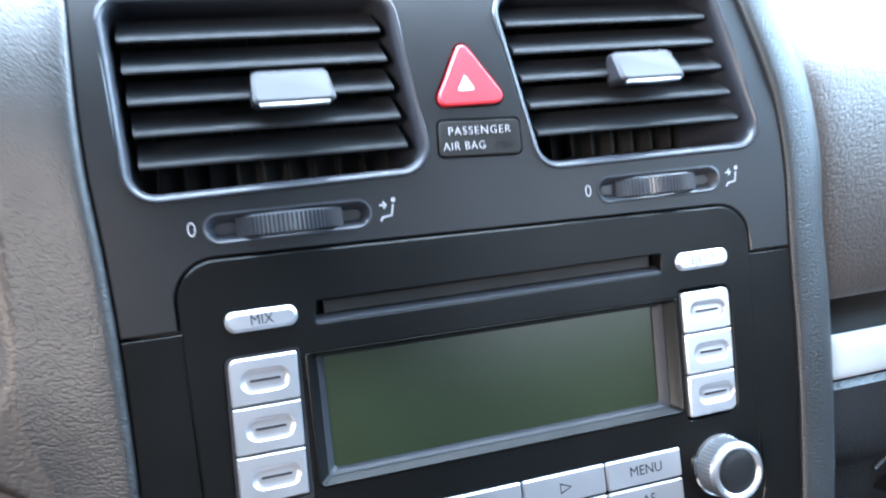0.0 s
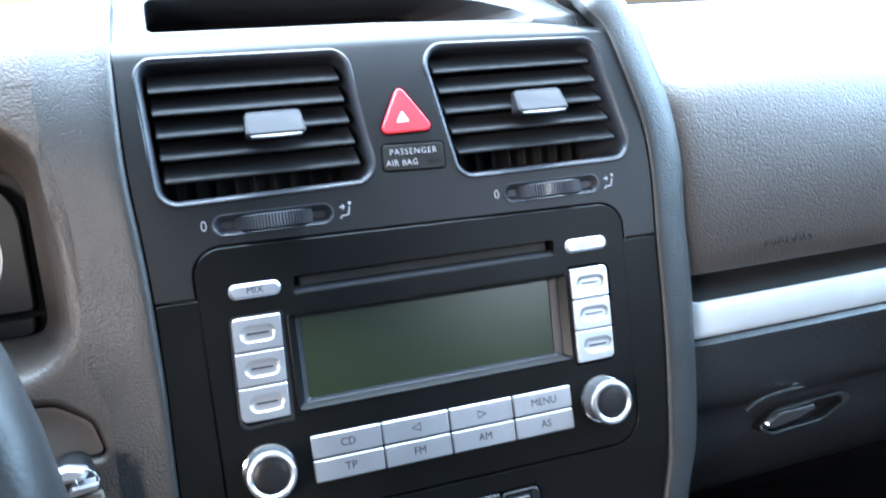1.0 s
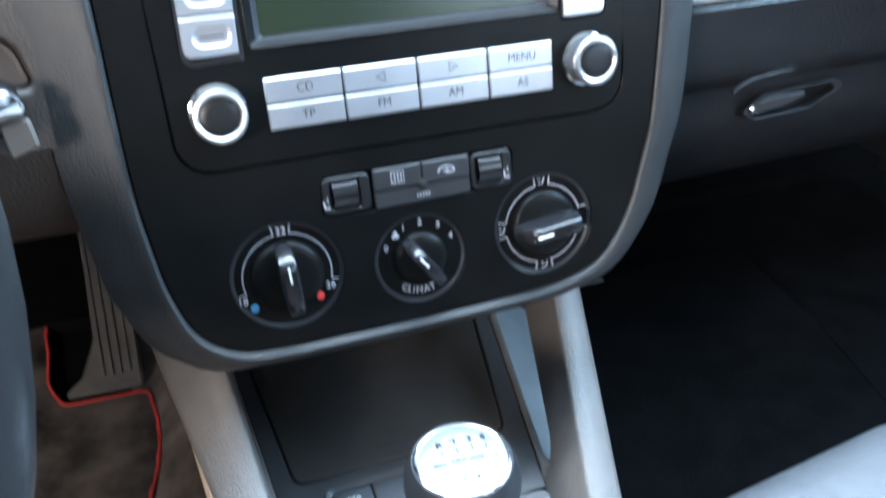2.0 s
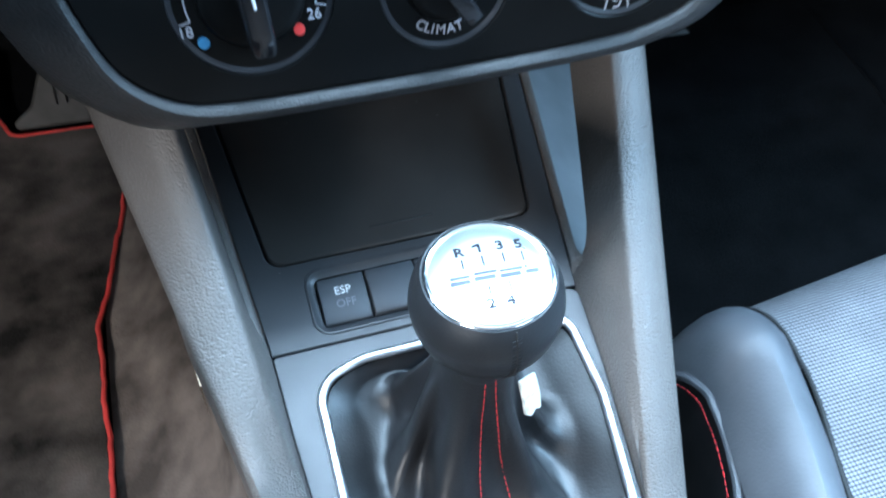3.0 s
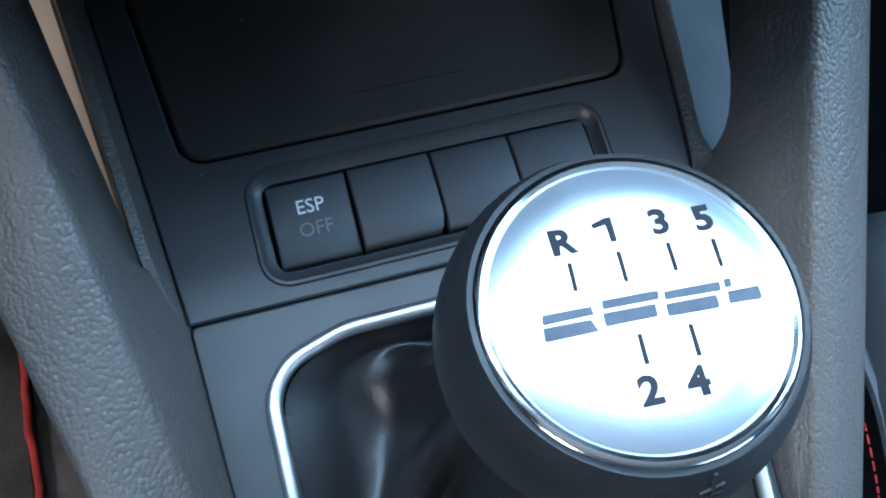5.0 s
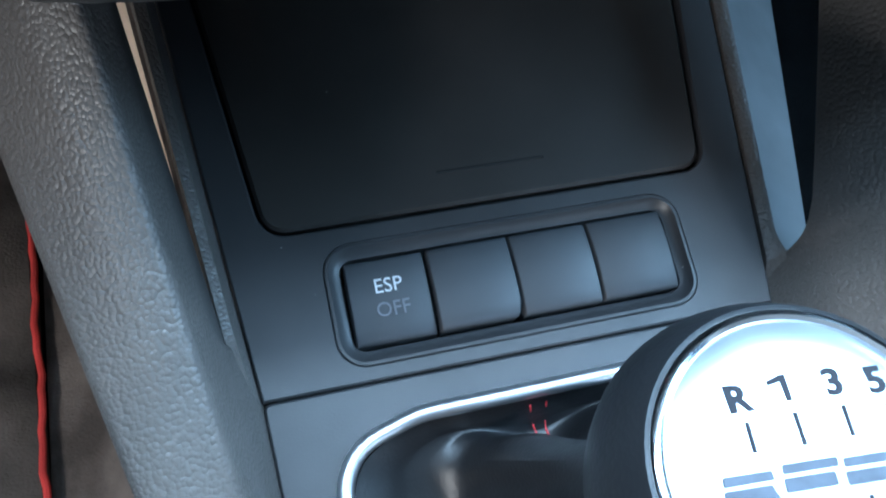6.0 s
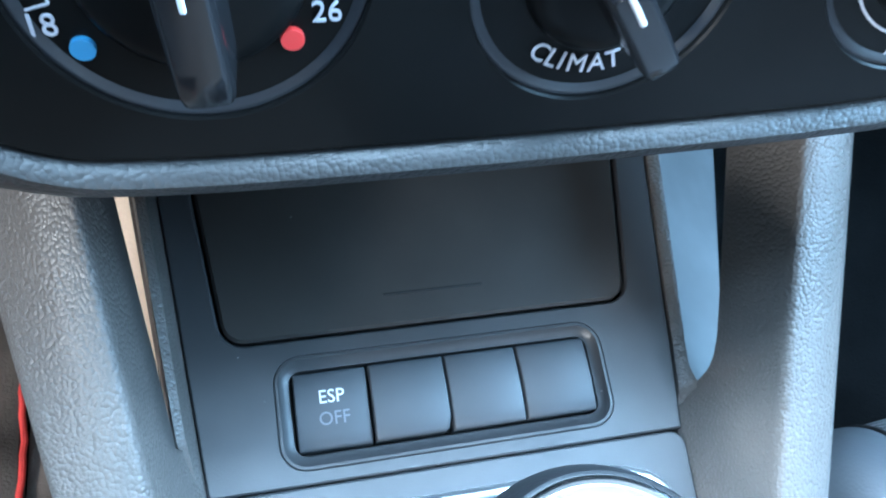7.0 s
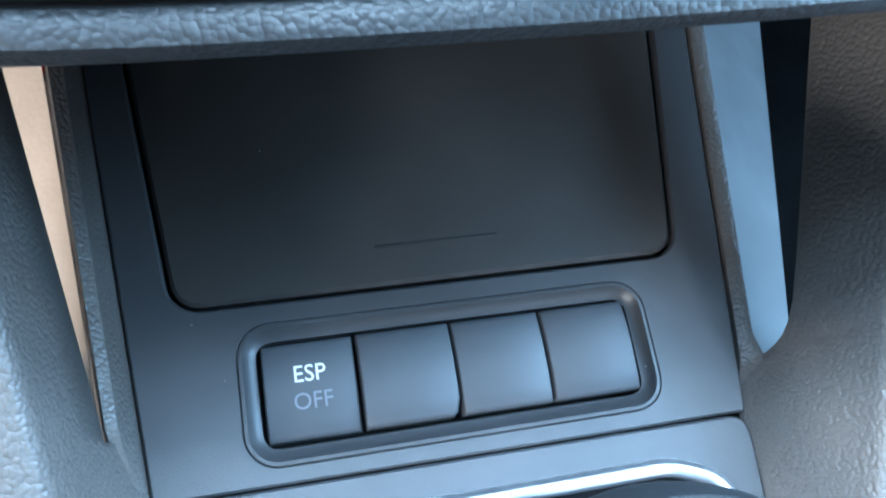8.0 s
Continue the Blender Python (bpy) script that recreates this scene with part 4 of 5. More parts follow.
for a0, a1 in ((100, 170), (80, 14), (190, 258), (-80, -14)):
    stroke(arcp(RX, RY, 17.4, a0, a1, 10), -1.2, 0.38, PALE, dr)
    for a in (a0, a1):
        s = 3.6
        stroke([(RX + 17.4 * math.cos(radians(a)), RY + 17.4 * math.sin(radians(a))), (RX + (17.4 + s) * math.cos(radians(a)), RY + (17.4 + s) * math.sin(radians(a)))], -1.2, 0.38, PALE, dr)
for a in (90, 180, -90):
    x, y = RX + 19.0 * math.cos(radians(a)), RY + 19.0 * math.sin(radians(a))
    stroke([(x + 1.2, y + 1.6), (x + 0.4, y - 1.0), (x - 1.6, y - 1.3)], -1.15, 0.45, PALE, dr)
    stroke([(x - 1.8, y + 1.2), (x - 0.4, y + 0.6)], -1.15, 0.4, PALE, dr)

# ---- centre console ----
deck = thing("centre_console", DECK, "grey plastic centre console between the front seats", "centre console")
pl = lambda d: -69.3 - 0.107 * (d - 2)
pr = lambda d: 54.5 + 0.127 * d
SEAMR = [(-170, 36.5), (-100, 45.5), (-40, 52.0), (-8, 53.5), (130, 71.0)]
SEAML = [(-170, -54.0), (-100, -61.5), (-40, -66.4), (-8, -68.2), (130, -83.0)]


def seam_r(d):
    return lerp_table(SEAMR, d)[0]


def seam_l(d):
    return lerp_table(SEAML, d)[0]


def lerp_table(table, d):
    for (a, *p), (b, *q) in zip(table, table[1:]):
        if a <= d <= b:
            k = (d - a) / (b - a)
            return [u + (v - u) * k for u, v in zip(p, q)]
    return list(table[0][1:]) if d < table[0][0] else list(table[-1][1:])


LIDO = ccw(rounded([(-62.0, 29.6), (46.4, 29.6), (62.0, 128), (-74.5, 128)], [6, 6, 2, 2], 6))
STRIP = ccw(rounded([(-50.4, -4.0), (36.2, -3.8), (36.2, 24.0), (-50.6, 24.2)], 6.5, 6))
panel = [(pl(-7.6), -7.6), (pr(-7.6), -7.6), (pr(130), 130), (pl(130), 130)]
plate("front_panel", panel, -4, 0, CONSOLE, deck, [grow(LIDO, 0.9), STRIP], 0.5, hole_bevel=0.5)
plate("panel_backing", [(pl(-7) + 1, -7), (pr(-7) - 1, -7), (pr(130) - 1, 130), (pl(130) + 1, 130)], -12, -10, SHADOW, deck)
part("switch_recess", skin_bm([[(x, y, z) for x, y in inset(STRIP, o)] for o, z in ((-0.3, -0.4), (0.0, 0.25), (0.7, 0.3), (1.3, -0.5), (2.6, -1.6), (3.3, -1.8), (3.6, -9))], closed=True), CONSOLE, deck, "stepped oval recess of the switches")
lid = thing("storage_lid", DECK, "closed dark plastic lid of the console tray", "lid")
part("panel", plate_bm(LIDO, -5, 0.15, bevel=0.8, lift=lambda x, y: -0.02 * max(0, y - 36)), LID, lid)
part("finger_line", tube_bm([(-20.2, 38.2, 0.1), (6.8, 38.2, 0.1)], 0.4, 6, flat=0.6), SHADOW, lid, "thin grip line")
ED = [-46.9, -27.1, -7.0, 12.7, 32.2]
for k in range(4):
    sw = thing("console_switch", DECK, "dark grey switch with white ESP OFF print" if k == 0 else "blank dark grey switch cover in the console", "switch", "console switches")
    x0, x1 = ED[k] + (0.3 if k else 0.7), ED[k + 1] - (0.3 if k else 0.5)
    xs_ = [x0, x0 + 0.25, x0 + 0.7, (x0 + x1) / 2, x1 - 0.7, x1 - 0.25, x1]
    ex = [-0.7, -0.2, 0, 0, 0, -0.2, -0.7]
    ys_ = [0.5, 0.8, 1.4, 4, 7, 10, 13, 16, 19, 19.7, 20.0]
    ey = [-0.8, -0.25, 0, 0, 0, 0, 0, 0, 0, -0.25, -0.8]
    sink = 0.9 if k == 0 else -0.35 if k == 1 else 0.0
    top_ = lambda y: 0.55 - 0.012 * (y - 10.2) ** 2 - sink * (1.5 - y / 20)
    trim_ = lambda x, y: x - (max(0.0, 3.2 - y) ** 2 * 0.22 if k == 1 and x > x1 - 1 else 0.0)
    body = skin_bm([[(x0, y, -8)] + [(trim_(x, y), y, top_(y) + e + f) for x, f in zip(xs_, ex)] + [(trim_(x1, y), y, -8)] for y, e in [(ys_[0], -7.0)] + list(zip(ys_, ey)) + [(ys_[-1], -7.0)]])
    part("cap", body, SWITCH, sw)
    plate("base", box2(x0 + 0.2, 0.9, x1 - 0.2, 19.6), -9.5, -7.2, SHADOW, sw)
    if k == 0:
        lettering("ESP", 4.8, -36.9, 13.2, -0.25, WHITE, sw, 0, thick=0.12, width=0.95)
        lettering("OFF", 4.8, -36.6, 7.7, -0.40, OFFPRINT, sw, 0, thick=0.12, width=0.95)

# gear surround
RING = ccw(rounded([(-54.0, -150), (36, -150), (47.2, -52), (45, -20.5), (33, -16.2), (-36, -16.4), (-54.5, -22)], [24, 24, 40, 16, 14, 26, 16], 7))
gs = [(pl(-8.0), -8.0), (53.8, -8.0), (52.2, -40), (45.7, -100), (36.7, -170), (-54.2, -170), (-61.7, -100), (-66.6, -40)]
plate("gear_surround", rounded(gs, [1.5, 4, 1, 1, 1, 1, 1, 1], 3), -6, -0.15, CONSOLE, deck, [inset(RING, 1.0)], 0.5)
part("chrome_ring", tube_bm([(x, y, 0.3) for x, y in RING], 1.9, 10, closed=True), SATINCHROME, deck, "satin chrome ring round the gear boot")

# side struts that rise from the console to the dashboard, each with an open slot
DS = [-170, -120, -100, -90, -80, -70, -60, -50, -40, -30, -20, -12, -8, -5, -2, 0, 2, 3, 3.6, 4.2, 5, 6, 8, 12, 20, 30, 40, 60, 90, 130]


def strut(name, seam, slot, inner, outer, side, mat):
    """Rows along the strut: foot at the panel, crest inner and outer, and the outer side."""
    top = []
    for d in DS:
        (ci, hi), (co, ho) = lerp_table(inner, d), lerp_table(outer, d)
        if d < 3.3:
            tip = slot[0]
            k = max(0.0, min(1.0, (d + 9) / 12.0))
            k = k * k * (3 - 2 * k)
            foot = (seam(d) + (ci - seam(d)) * 0.40, hi * 0.365)
            foot = (foot[0] + (tip[1] - foot[0]) * k, foot[1] + (tip[2] - foot[1]) * k)
        else:
            foot = lerp_table(slot, d)
        cs, hs = (foot[0] * 0.5 + ci * 0.5), (foot[1] * 0.5 + hi * 0.5)
        s = 1 if side > 0 else -1
        row = [(foot[0] + s * 5.0, d, foot[1] - 2) if d > 3.3 else (seam(d), d, -3.0), (foot[0], d, foot[1]), (cs - s * 0.8, d, hs), (ci - s * 0.8, d, hi - 3.0), (ci, d, hi - 0.8), (ci + s * 1.4, d, hi + 0.2), ((ci + co) / 2, d, (hi + ho) / 2 + 1.0), (co - s * 2.0, d, ho + 0.4), (co, d, ho - 1.6), (co + s * 0.6, d, ho - 5), (co + s * (3 if d < 3.3 else 0.5), d, ho - (40 if d < 3.3 else 12)), (co + s * 6, d, ho - 130) if d < 3.3 else (foot[0] + s * 6.0, d, foot[1] - 2.5)]
        top.append(row)
    ob = part(name, skin_bm(top), mat, deck, "grained strut that braces the dashboard")
    ob.data.set_sharp_from_angle(angle=radians(80))


strut("side_strut", seam_r, [(2, 60.2, 0.6), (3.6, 60.3, 1.6), (4.2, 60.4, 4.6), (5, 60.6, 7.4), (6, 60.8, 9.6), (8, 61.2, 12.2), (12, 62.0, 14.9), (20, 63.3, 18.4), (60, 70.3, 33.1), (90, 75.6, 44.2), (130, 82.6, 59)],
      [(-170, 32, -16), (-100, 46.0, -1.0), (-40, 59.3, 18.7), (0, 68.2, 31.7), (60, 81.5, 51.3), (130, 97, 74)], [(-170, 50.5, -25), (-100, 64.5, -8.4), (-40, 77.4, 12.7), (0, 86.0, 26.7), (60, 98.9, 47.8), (130, 113.7, 71)], 1, STRUT)
strut("side_strut", seam_l, [(2, -72.6, 14.2), (5, -72.8, 15.3), (20, -74.7, 22.0), (60, -79.9, 40.0), (90, -83.8, 53.5), (130, -89, 71)],
      [(-170, -54, -24), (-100, -62.8, -5.0), (-40, -70.4, 22.0), (0, -75.5, 41.2), (60, -83.0, 68), (130, -92, 98)], [(-170, -66, 6), (-100, -75, 14), (-40, -85.4, 28), (0, -94.2, 36.2), (60, -107, 48), (130, -122, 66)], -1, STRUT)
# low walls below the slots
def right_wall(d):
    k = max(0.0, min(1.0, (d + 4) / 7))
    ce = 59.2 + 0.131 * (d - 5) + 3.2 * (1 - max(0.0, min(1.0, (d - 1.5) / 8))) ** 1.5
    return [(x, d, -3.6 + (h + 3.6) * k) for x, h in ((pr(d) + 0.3, -3.6), (pr(d) + 0.4, 0.6), (pr(d) + 2.2, 1.6), (ce - 0.4, 1.4), (ce, -0.1))] + [(ce + 0.3, d, -40)]


def left_wall(d):
    k = max(0.0, min(1.0, (d + 9) / 15)) ** 0.8
    ce = -73.5 - 0.117 * (d - 5)
    return [(pl(d) - 0.3, d, -4), (pl(d) - 0.5, d, 6 * k), (pl(d) - 1.4, d, 11.6 * k), (ce + 0.6, d, 12.6 * k), (ce - 0.1, d, 11.6 * k), (ce - 0.2, d, -40)]


STEPS = (-8, -4, 0, 2, 3.5, 4.2, 5, 6, 7, 8, 9, 14, 20, 40, 60, 90, 130)
part("slot_wall", skin_bm([right_wall(d) for d in STEPS]), STRUT, deck)
part("slot_wall", skin_bm([left_wall(d) for d in STEPS]), STRUT, deck)
# trim of the tunnel seen through the slots
part("tunnel_trim", skin_bm([[(56, d, -2), (60, d, -6), (72.4 + 0.42 * d, d, -8.2 - 0.33 * d), (73 + 0.42 * d, d, -12 - 0.33 * d), (60, d, -60)] for d in (-10, 5, 20, 60, 100, 140)]), TUNNELTRIM, deck)
part("tunnel_trim", skin_bm([[(-74 - 0.12 * d, d, 9), (-84 - 0.12 * d, d, 7), (-97 - 0.12 * d, d, -6), (-99 - 0.12 * d, d, -40)] for d in (-10, 5, 20, 60, 100, 140)]), TAN, deck, "tan trim below the strut, sunlight put into its pale colour")

# ---- gear lever ----
lever = thing("gear_lever", DECK, "gear lever with a black ball knob and leather boot", "gear lever")
KC = (-5.8, -38.0)
KT = pose(-0.00606, -0.0390, 0.0819, -10.25, -0.5, 0)
prof = []
Rb = 22.0
for i in range(26):
    a = radians(58 + (158 - 58) * i / 25)
    prof.append((Rb * math.sin(a) * (1.0 if a < 1.6 else 0.99), Rb * math.cos(a) * 1.02))
prof += [(9.0, -24.0), (8.6, -33)]
ball = part("knob", lathe_bm([(17.2, 11.2)] + prof, n=56), KNOBLEATHER, lever, "black grained ball knob", m=KT)
part("knob_ring", lathe_bm([(18.3, 10.9), (18.2, 11.8), (17.8, 12.3), (17.2, 12.45), (16.7, 12.2), (16.5, 11.7)], n=64), CHROME, ball, "polished ring")
part("knob_disc", lathe_bm([(16.7, 11.7), (16.3, 12.05), (12, 12.35), (8, 12.55), (4, 12.68), (0.02, 12.7)], n=64), ALU, ball, "bright aluminium disc with the shift pattern")
seam_pts = [((Rb + 0.02) * math.sin(a), (Rb + 0.02) * math.cos(a) * 1.02) for a in [radians(60 + 3.7 * i) for i in range(27)]]
part("ball_seam", tube_bm([(0.9, -r, z) for r, z in seam_pts], 0.28, 6), SHADOW, ball, "sewn seam down the ball")
for i in range(2, 26):
    (r, z), (r2, z2) = seam_pts[i], seam_pts[i - 1]
    part("stitch", tube_bm([(-0.5, -r - 0.05, z), (2.2, -(r + r2) / 2 - 0.05, (z + z2) / 2)], 0.2, 5), KNOBLEATHER, ball)
tilt = -4.0
zt_ = lambda x, y: 12.06 + 0.64 * (1 - (x * x + y * y) / 266)
for ch, x, y in (("R", -6.0, 8.4), ("3", 5.6, 8.0), ("5", 10.7, 7.2), ("2", -2.7, -9.8), ("4", 2.5, -10.2)):
    lettering(ch, 4.2, x, y, zt_(x, y), KNOBINK, ball, tilt, thick=0.12, bold=0.16, width=1.12)
plate("digit_one", ccw([(-0.62, 7.1), (0.14, 7.05), (0.42, 10.1), (-0.3, 10.15), (-2.0, 9.75), (-1.95, 9.2), (-0.45, 9.35)]), 11.9, zt_(-0.4, 8.6) + 0.1, KNOBINK, ball, bevel=0.02)
for x, ya, yb in ((-6.1, 5.9, 2.6), (-0.4, 5.8, 2.2), (5.4, 5.4, 2.0), (10.6, 4.6, 1.2), (-1.7, -3.7, -7.0), (4.0, -4.1, -7.6)):
    stroke([(x + 0.1, ya), (x - 0.3, yb)], zt_(x, (ya + yb) / 2) + 0.05, 0.55, KNOBINK, ball)
# emblem as plain slanted blocks in two tiers, the lower one taller
for x0, x1, y0, low in ((-10.9, -4.6, 0.95, 6.0), (-4.2, 2.2, 0.85, 5.9), (2.7, 9.2, 0.1, 5.9), (9.75, 10.6, -0.2, 3.9)):
    slope = -0.07
    for xa, xb, ya, yb in ((x0, x1, y0, y0 - 1.05), (x0 - 0.35, x0 - 0.35 + low, y0 - 1.4, y0 - 2.9)):
        quad = [(xa, ya), (xb, ya + slope * (xb - xa)), (xb - 0.22, yb + slope * (xb - xa)), (xa - 0.22, yb)]
        zc = zt_((xa + xb) / 2, ya)
        plate("emblem_block", ccw(rounded(quad, 0.25, 3)), zc - 0.5, zc + 0.08, LOGO, ball, bevel=0.02)
# boot
boot_rows = []
n = 72
base = inset(RING, 1.6)
per = [0.0]
for i in range(len(base)):
    a, b = base[i], base[(i + 1) % len(base)]
    per.append(per[-1] + math.hypot(b[0] - a[0], b[1] - a[1]))


def along(s):
    s = s % per[-1]
    for i in range(len(base)):
        if per[i] <= s <= per[i + 1]:
            t = (s - per[i]) / max(1e-6, per[i + 1] - per[i])
            a, b = base[i], base[(i + 1) % len(base)]
            return a[0] + (b[0] - a[0]) * t, a[1] + (b[1] - a[1]) * t


cx, cy = -5.0, -72.0
loop = [along(per[-1] * i / (4 * n)) for i in range(4 * n)]


def base_at(angle):
    return min(loop, key=lambda p: abs(math.remainder(math.atan2(p[1] - cy, p[0] - cx) - angle, 2 * math.pi)))


HEIGHTS = [(0.0, -1.5), (0.08, -8.0), (0.2, -9.5), (0.35, -6.5), (0.5, 0.0), (0.62, 9.0), (0.74, 20.0), (0.85, 32.0), (0.93, 43.0), (1.0, 54.0)]


def boot_point(f, a, out=0.0):
    """A point of the leather at height fraction f and angle a."""
    for (p, u), (q, v) in zip(HEIGHTS, HEIGHTS[1:]):
        if p <= f <= q:
            h = u + (v - u) * (f - p) / (q - p)
    bx, by = base_at(a)
    nx_, ny_ = KC[0] + 0.5 + 11.0 * math.cos(a), KC[1] - 3.0 + 10.5 * math.sin(a)
    e = f ** 0.52
    mid = math.sin(math.pi * min(1.0, f * 1.1)) ** 0.8
    s = math.sin(6 * a + 0.9 + 1.2 * f)
    fold = (math.copysign(abs(s) ** 0.6, s) * 4.0 + math.sin(9 * a + 7 * f) * 1.2 + math.sin(17 * a - 9 * f) * 0.35 + math.sin(14 * f + 3 * a) * 0.8) * mid
    x, y = bx + (nx_ - bx) * e, by + (ny_ - by) * e
    r = math.hypot(x - KC[0], y - KC[1]) + 1e-6
    k = 1 + (fold * 0.8 + out) / max(r, 12)
    return (KC[0] + (x - KC[0]) * k, KC[1] + (y - KC[1]) * k, h + fold * 0.7 * (1 - f) + out * 0.3)


for f in [i / 22 for i in range(23)]:
    boot_rows.append([boot_point(f, 2 * math.pi * j / n) for j in range(n)])
boot = part("boot", skin_bm(boot_rows, closed=True), LEATHER, lever, "creased black leather gear boot with red seams")
sm = boot.modifiers.new("smooth", "SUBSURF")
sm.levels = sm.render_levels = 1
part("collar", lathe_bm([(11.5, 52), (12.2, 54), (12.0, 57), (10, 58.5), (8, 58.8)], KC[0] + 0.5, KC[1] - 2, 32), SHADOW, lever)
for s in (-1, 1):
    seam_a = [radians(-88 + s * (13 - 5 * f)) for f in (0.3, 1.0)]
    pts_ = [boot_point(0.3 + 0.69 * k / 28, seam_a[0] + (seam_a[1] - seam_a[0]) * k / 28, 0.45) for k in range(29)]
    for p, q in zip(pts_, pts_[1:]):
        part("stitch", tube_bm([p, tuple(a + 0.72 * (b - a) for a, b in zip(p, q))], 0.17, 6), REDTHREAD, lever, "red stitch")
for s in (-1, 1):
    pts_ = [boot_point(0.02 + 0.6 * k / 16, radians(94 + s * 2.6), 0.5) for k in range(17)]
    for p, q in zip(pts_, pts_[1:]):
        part("stitch", tube_bm([p, tuple(a + 0.8 * (b - a) for a, b in zip(p, q))], 0.24, 6), REDTHREAD, lever, "red stitch")
part("worn_patch", plate_bm(rounded([(-3.6, 6.5), (2.6, 7.5), (4.2, 0.5), (4.6, -6.0), (2.6, -5.2), (0.6, -7.2), (-1.6, -6.0), (-2.2, -1.0)], [0.5, 0.5, 1.5, 0.6, 0.6, 0.6, 0.6, 1.0], 3), -0.6, 0.6, bevel=0.3), WORN, lever, "pale worn patch on the lever neck", m=pose(0.0062, -0.0590, 0.0465, 52, 14, 12))

# ---- passenger seat ----
seat = thing("passenger_seat", pose(0, 0, 0), "grey passenger seat cushion with mesh centre and red-stitched bolster", "car seat")


def seat_section(x):
    """Front lip and top of the cushion at x, as y, z in metres."""
    if x < 0.175:
        s = (x - 0.095) / 0.08
        zt = 0.300 + 0.048 * math.sin(math.pi * min(1, 0.12 + 0.62 * s))
        yf = -0.052 - 0.016 * (1 - s) ** 2
    else:
        zt = 0.3355 + 0.06 * (x - 0.175) if x < 0.3 else 0.343
        yf = -0.052 + 0.10 * (min(x, 0.30) - 0.175)
    return yf, zt


def seat_rows(xs):
    out = []
    for x in xs:
        yf, zt = seat_section(x)
        r = [(1000 * x, 1000 * (yf - 0.010), 200), (1000 * x, 1000 * (yf - 0.002), 1000 * (zt - 0.07))]
        for k in range(7):
            a = radians(90 * k / 6)
            r.append((1000 * x, 1000 * (yf - 0.038 + 0.038 * math.cos(a)), 1000 * (zt - 0.04 + 0.04 * math.sin(a))))
        for y in (-0.14, -0.2, -0.3, -0.45, -0.6):
            r.append((1000 * x, 1000 * y, 1000 * (zt + 0.004)))
        out.append(r)
    return out


edge = smooth_path([(103, -66, 250), (106, -70, 288), (111, -80, 313), (115.5, -93, 320), (115, -103, 321), (113, -117, 321), (108, -135, 321), (103.5, -146, 321), (98, -165, 321), (94, -200, 321), (92, -320, 322), (92, -600, 322)], 5)


def edge_x(y):
    """Where the bolster's inner edge lies at depth y."""
    for (x0, y0, _), (x1, y1, _) in zip(edge, edge[1:]):
        if y1 <= y <= y0:
            return x0 + (x1 - x0) * (y - y0) / (y1 - y0)
    return edge[0][0] if y > edge[0][1] else edge[-1][0]


bolster = seat_rows([0.099, 0.1005, 0.103, 0.107, 0.113, 0.12, 0.13, 0.142, 0.154, 0.164, 0.171, 0.1745])
SEAT_SEAM = [(-600, 126), (-200, 128), (-143, 143), (-125, 149.5), (-108, 154), (-84, 157.5), (-68, 158), (-40, 160)]
seam_x = lambda y: lerp_table(SEAT_SEAM, y)[0]
bolster = [[(edge_x(y) + (x - 99.0) * (seam_x(y) - 1.0 - edge_x(y)) / 75.5, y, z) for x, y, z in r] for r in bolster]
dense = [smooth_path(r, 3) for r in bolster]
part("bolster", skin_bm(dense), SEATVINYL, seat, "smooth grey leather side bolster")
mesh_rows = [smooth_path(r, 3) for r in seat_rows([0.1765, 0.179, 0.185, 0.2, 0.23, 0.27, 0.3, 0.34, 0.4, 0.5])]
mesh_rows = [[(seam_x(y) + 1.0 + (x - 176.5) * (499 - seam_x(y)) / 323.5, y, z) for x, y, z in r] for r in mesh_rows]
part("mesh_centre", skin_bm(mesh_rows), SEATFABRIC, seat, "grey woven mesh fabric")
part("side_panel", skin_bm([[(x - 9, y, 190), (x - 4, y, z - 30), (x, y, z - 2)] for x, y, z in edge]), LEATHER, seat, "black leather side panel")
part("piping", tube_bm(edge, 2.2, 8), SEATVINYL, seat, "grey piping")
for k in range(4, len(edge) - 8):
    (x, y, z), (x2, y2, z2) = edge[k], edge[k + 1]
    part("stitch", tube_bm([(x - 3.0, y, z - 5.6), (x2 * 0.72 + x * 0.28 - 3.0, y2 * 0.72 + y * 0.28, z2 * 0.72 + z * 0.28 - 5.6)], 0.32, 5), REDTHREAD, seat, "red stitch")
yf, zt = seat_section(0.1755)
seam = [(175.5, 1000 * (yf - 0.002), 1000 * (zt - 0.07))] + [(175.5, 1000 * (yf - 0.038 + 0.038 * math.cos(radians(15 * k))), 1000 * (zt - 0.04 + 0.04 * math.sin(radians(15 * k)))) for k in range(7)] + [(175.5, 1000 * yy, 1000 * (zt + 0.003)) for yy in (-0.14, -0.3, -0.6)]
part("seam_groove", tube_bm([(seam_x(y), y, z) for _, y, z in smooth_path(seam, 4)], 1.2, 6), SHADOW, seat)

# ---- driver footwell ----
mat_thing = thing("floor_mat", pose(0, 0, 0), "worn brown-black carpet floor mat with red edging", "floor mat")
MATP = rounded([(-420, -300), (-167, -300), (-173, 20), (-175, 95), (-160, 160), (-150, 215), (-156, 280), (-228, 283), (-240, 310), (-256, 500), (-420, 500)], [5, 5, 60, 60, 60, 30, 12, 14, 14, 5, 5], 8)


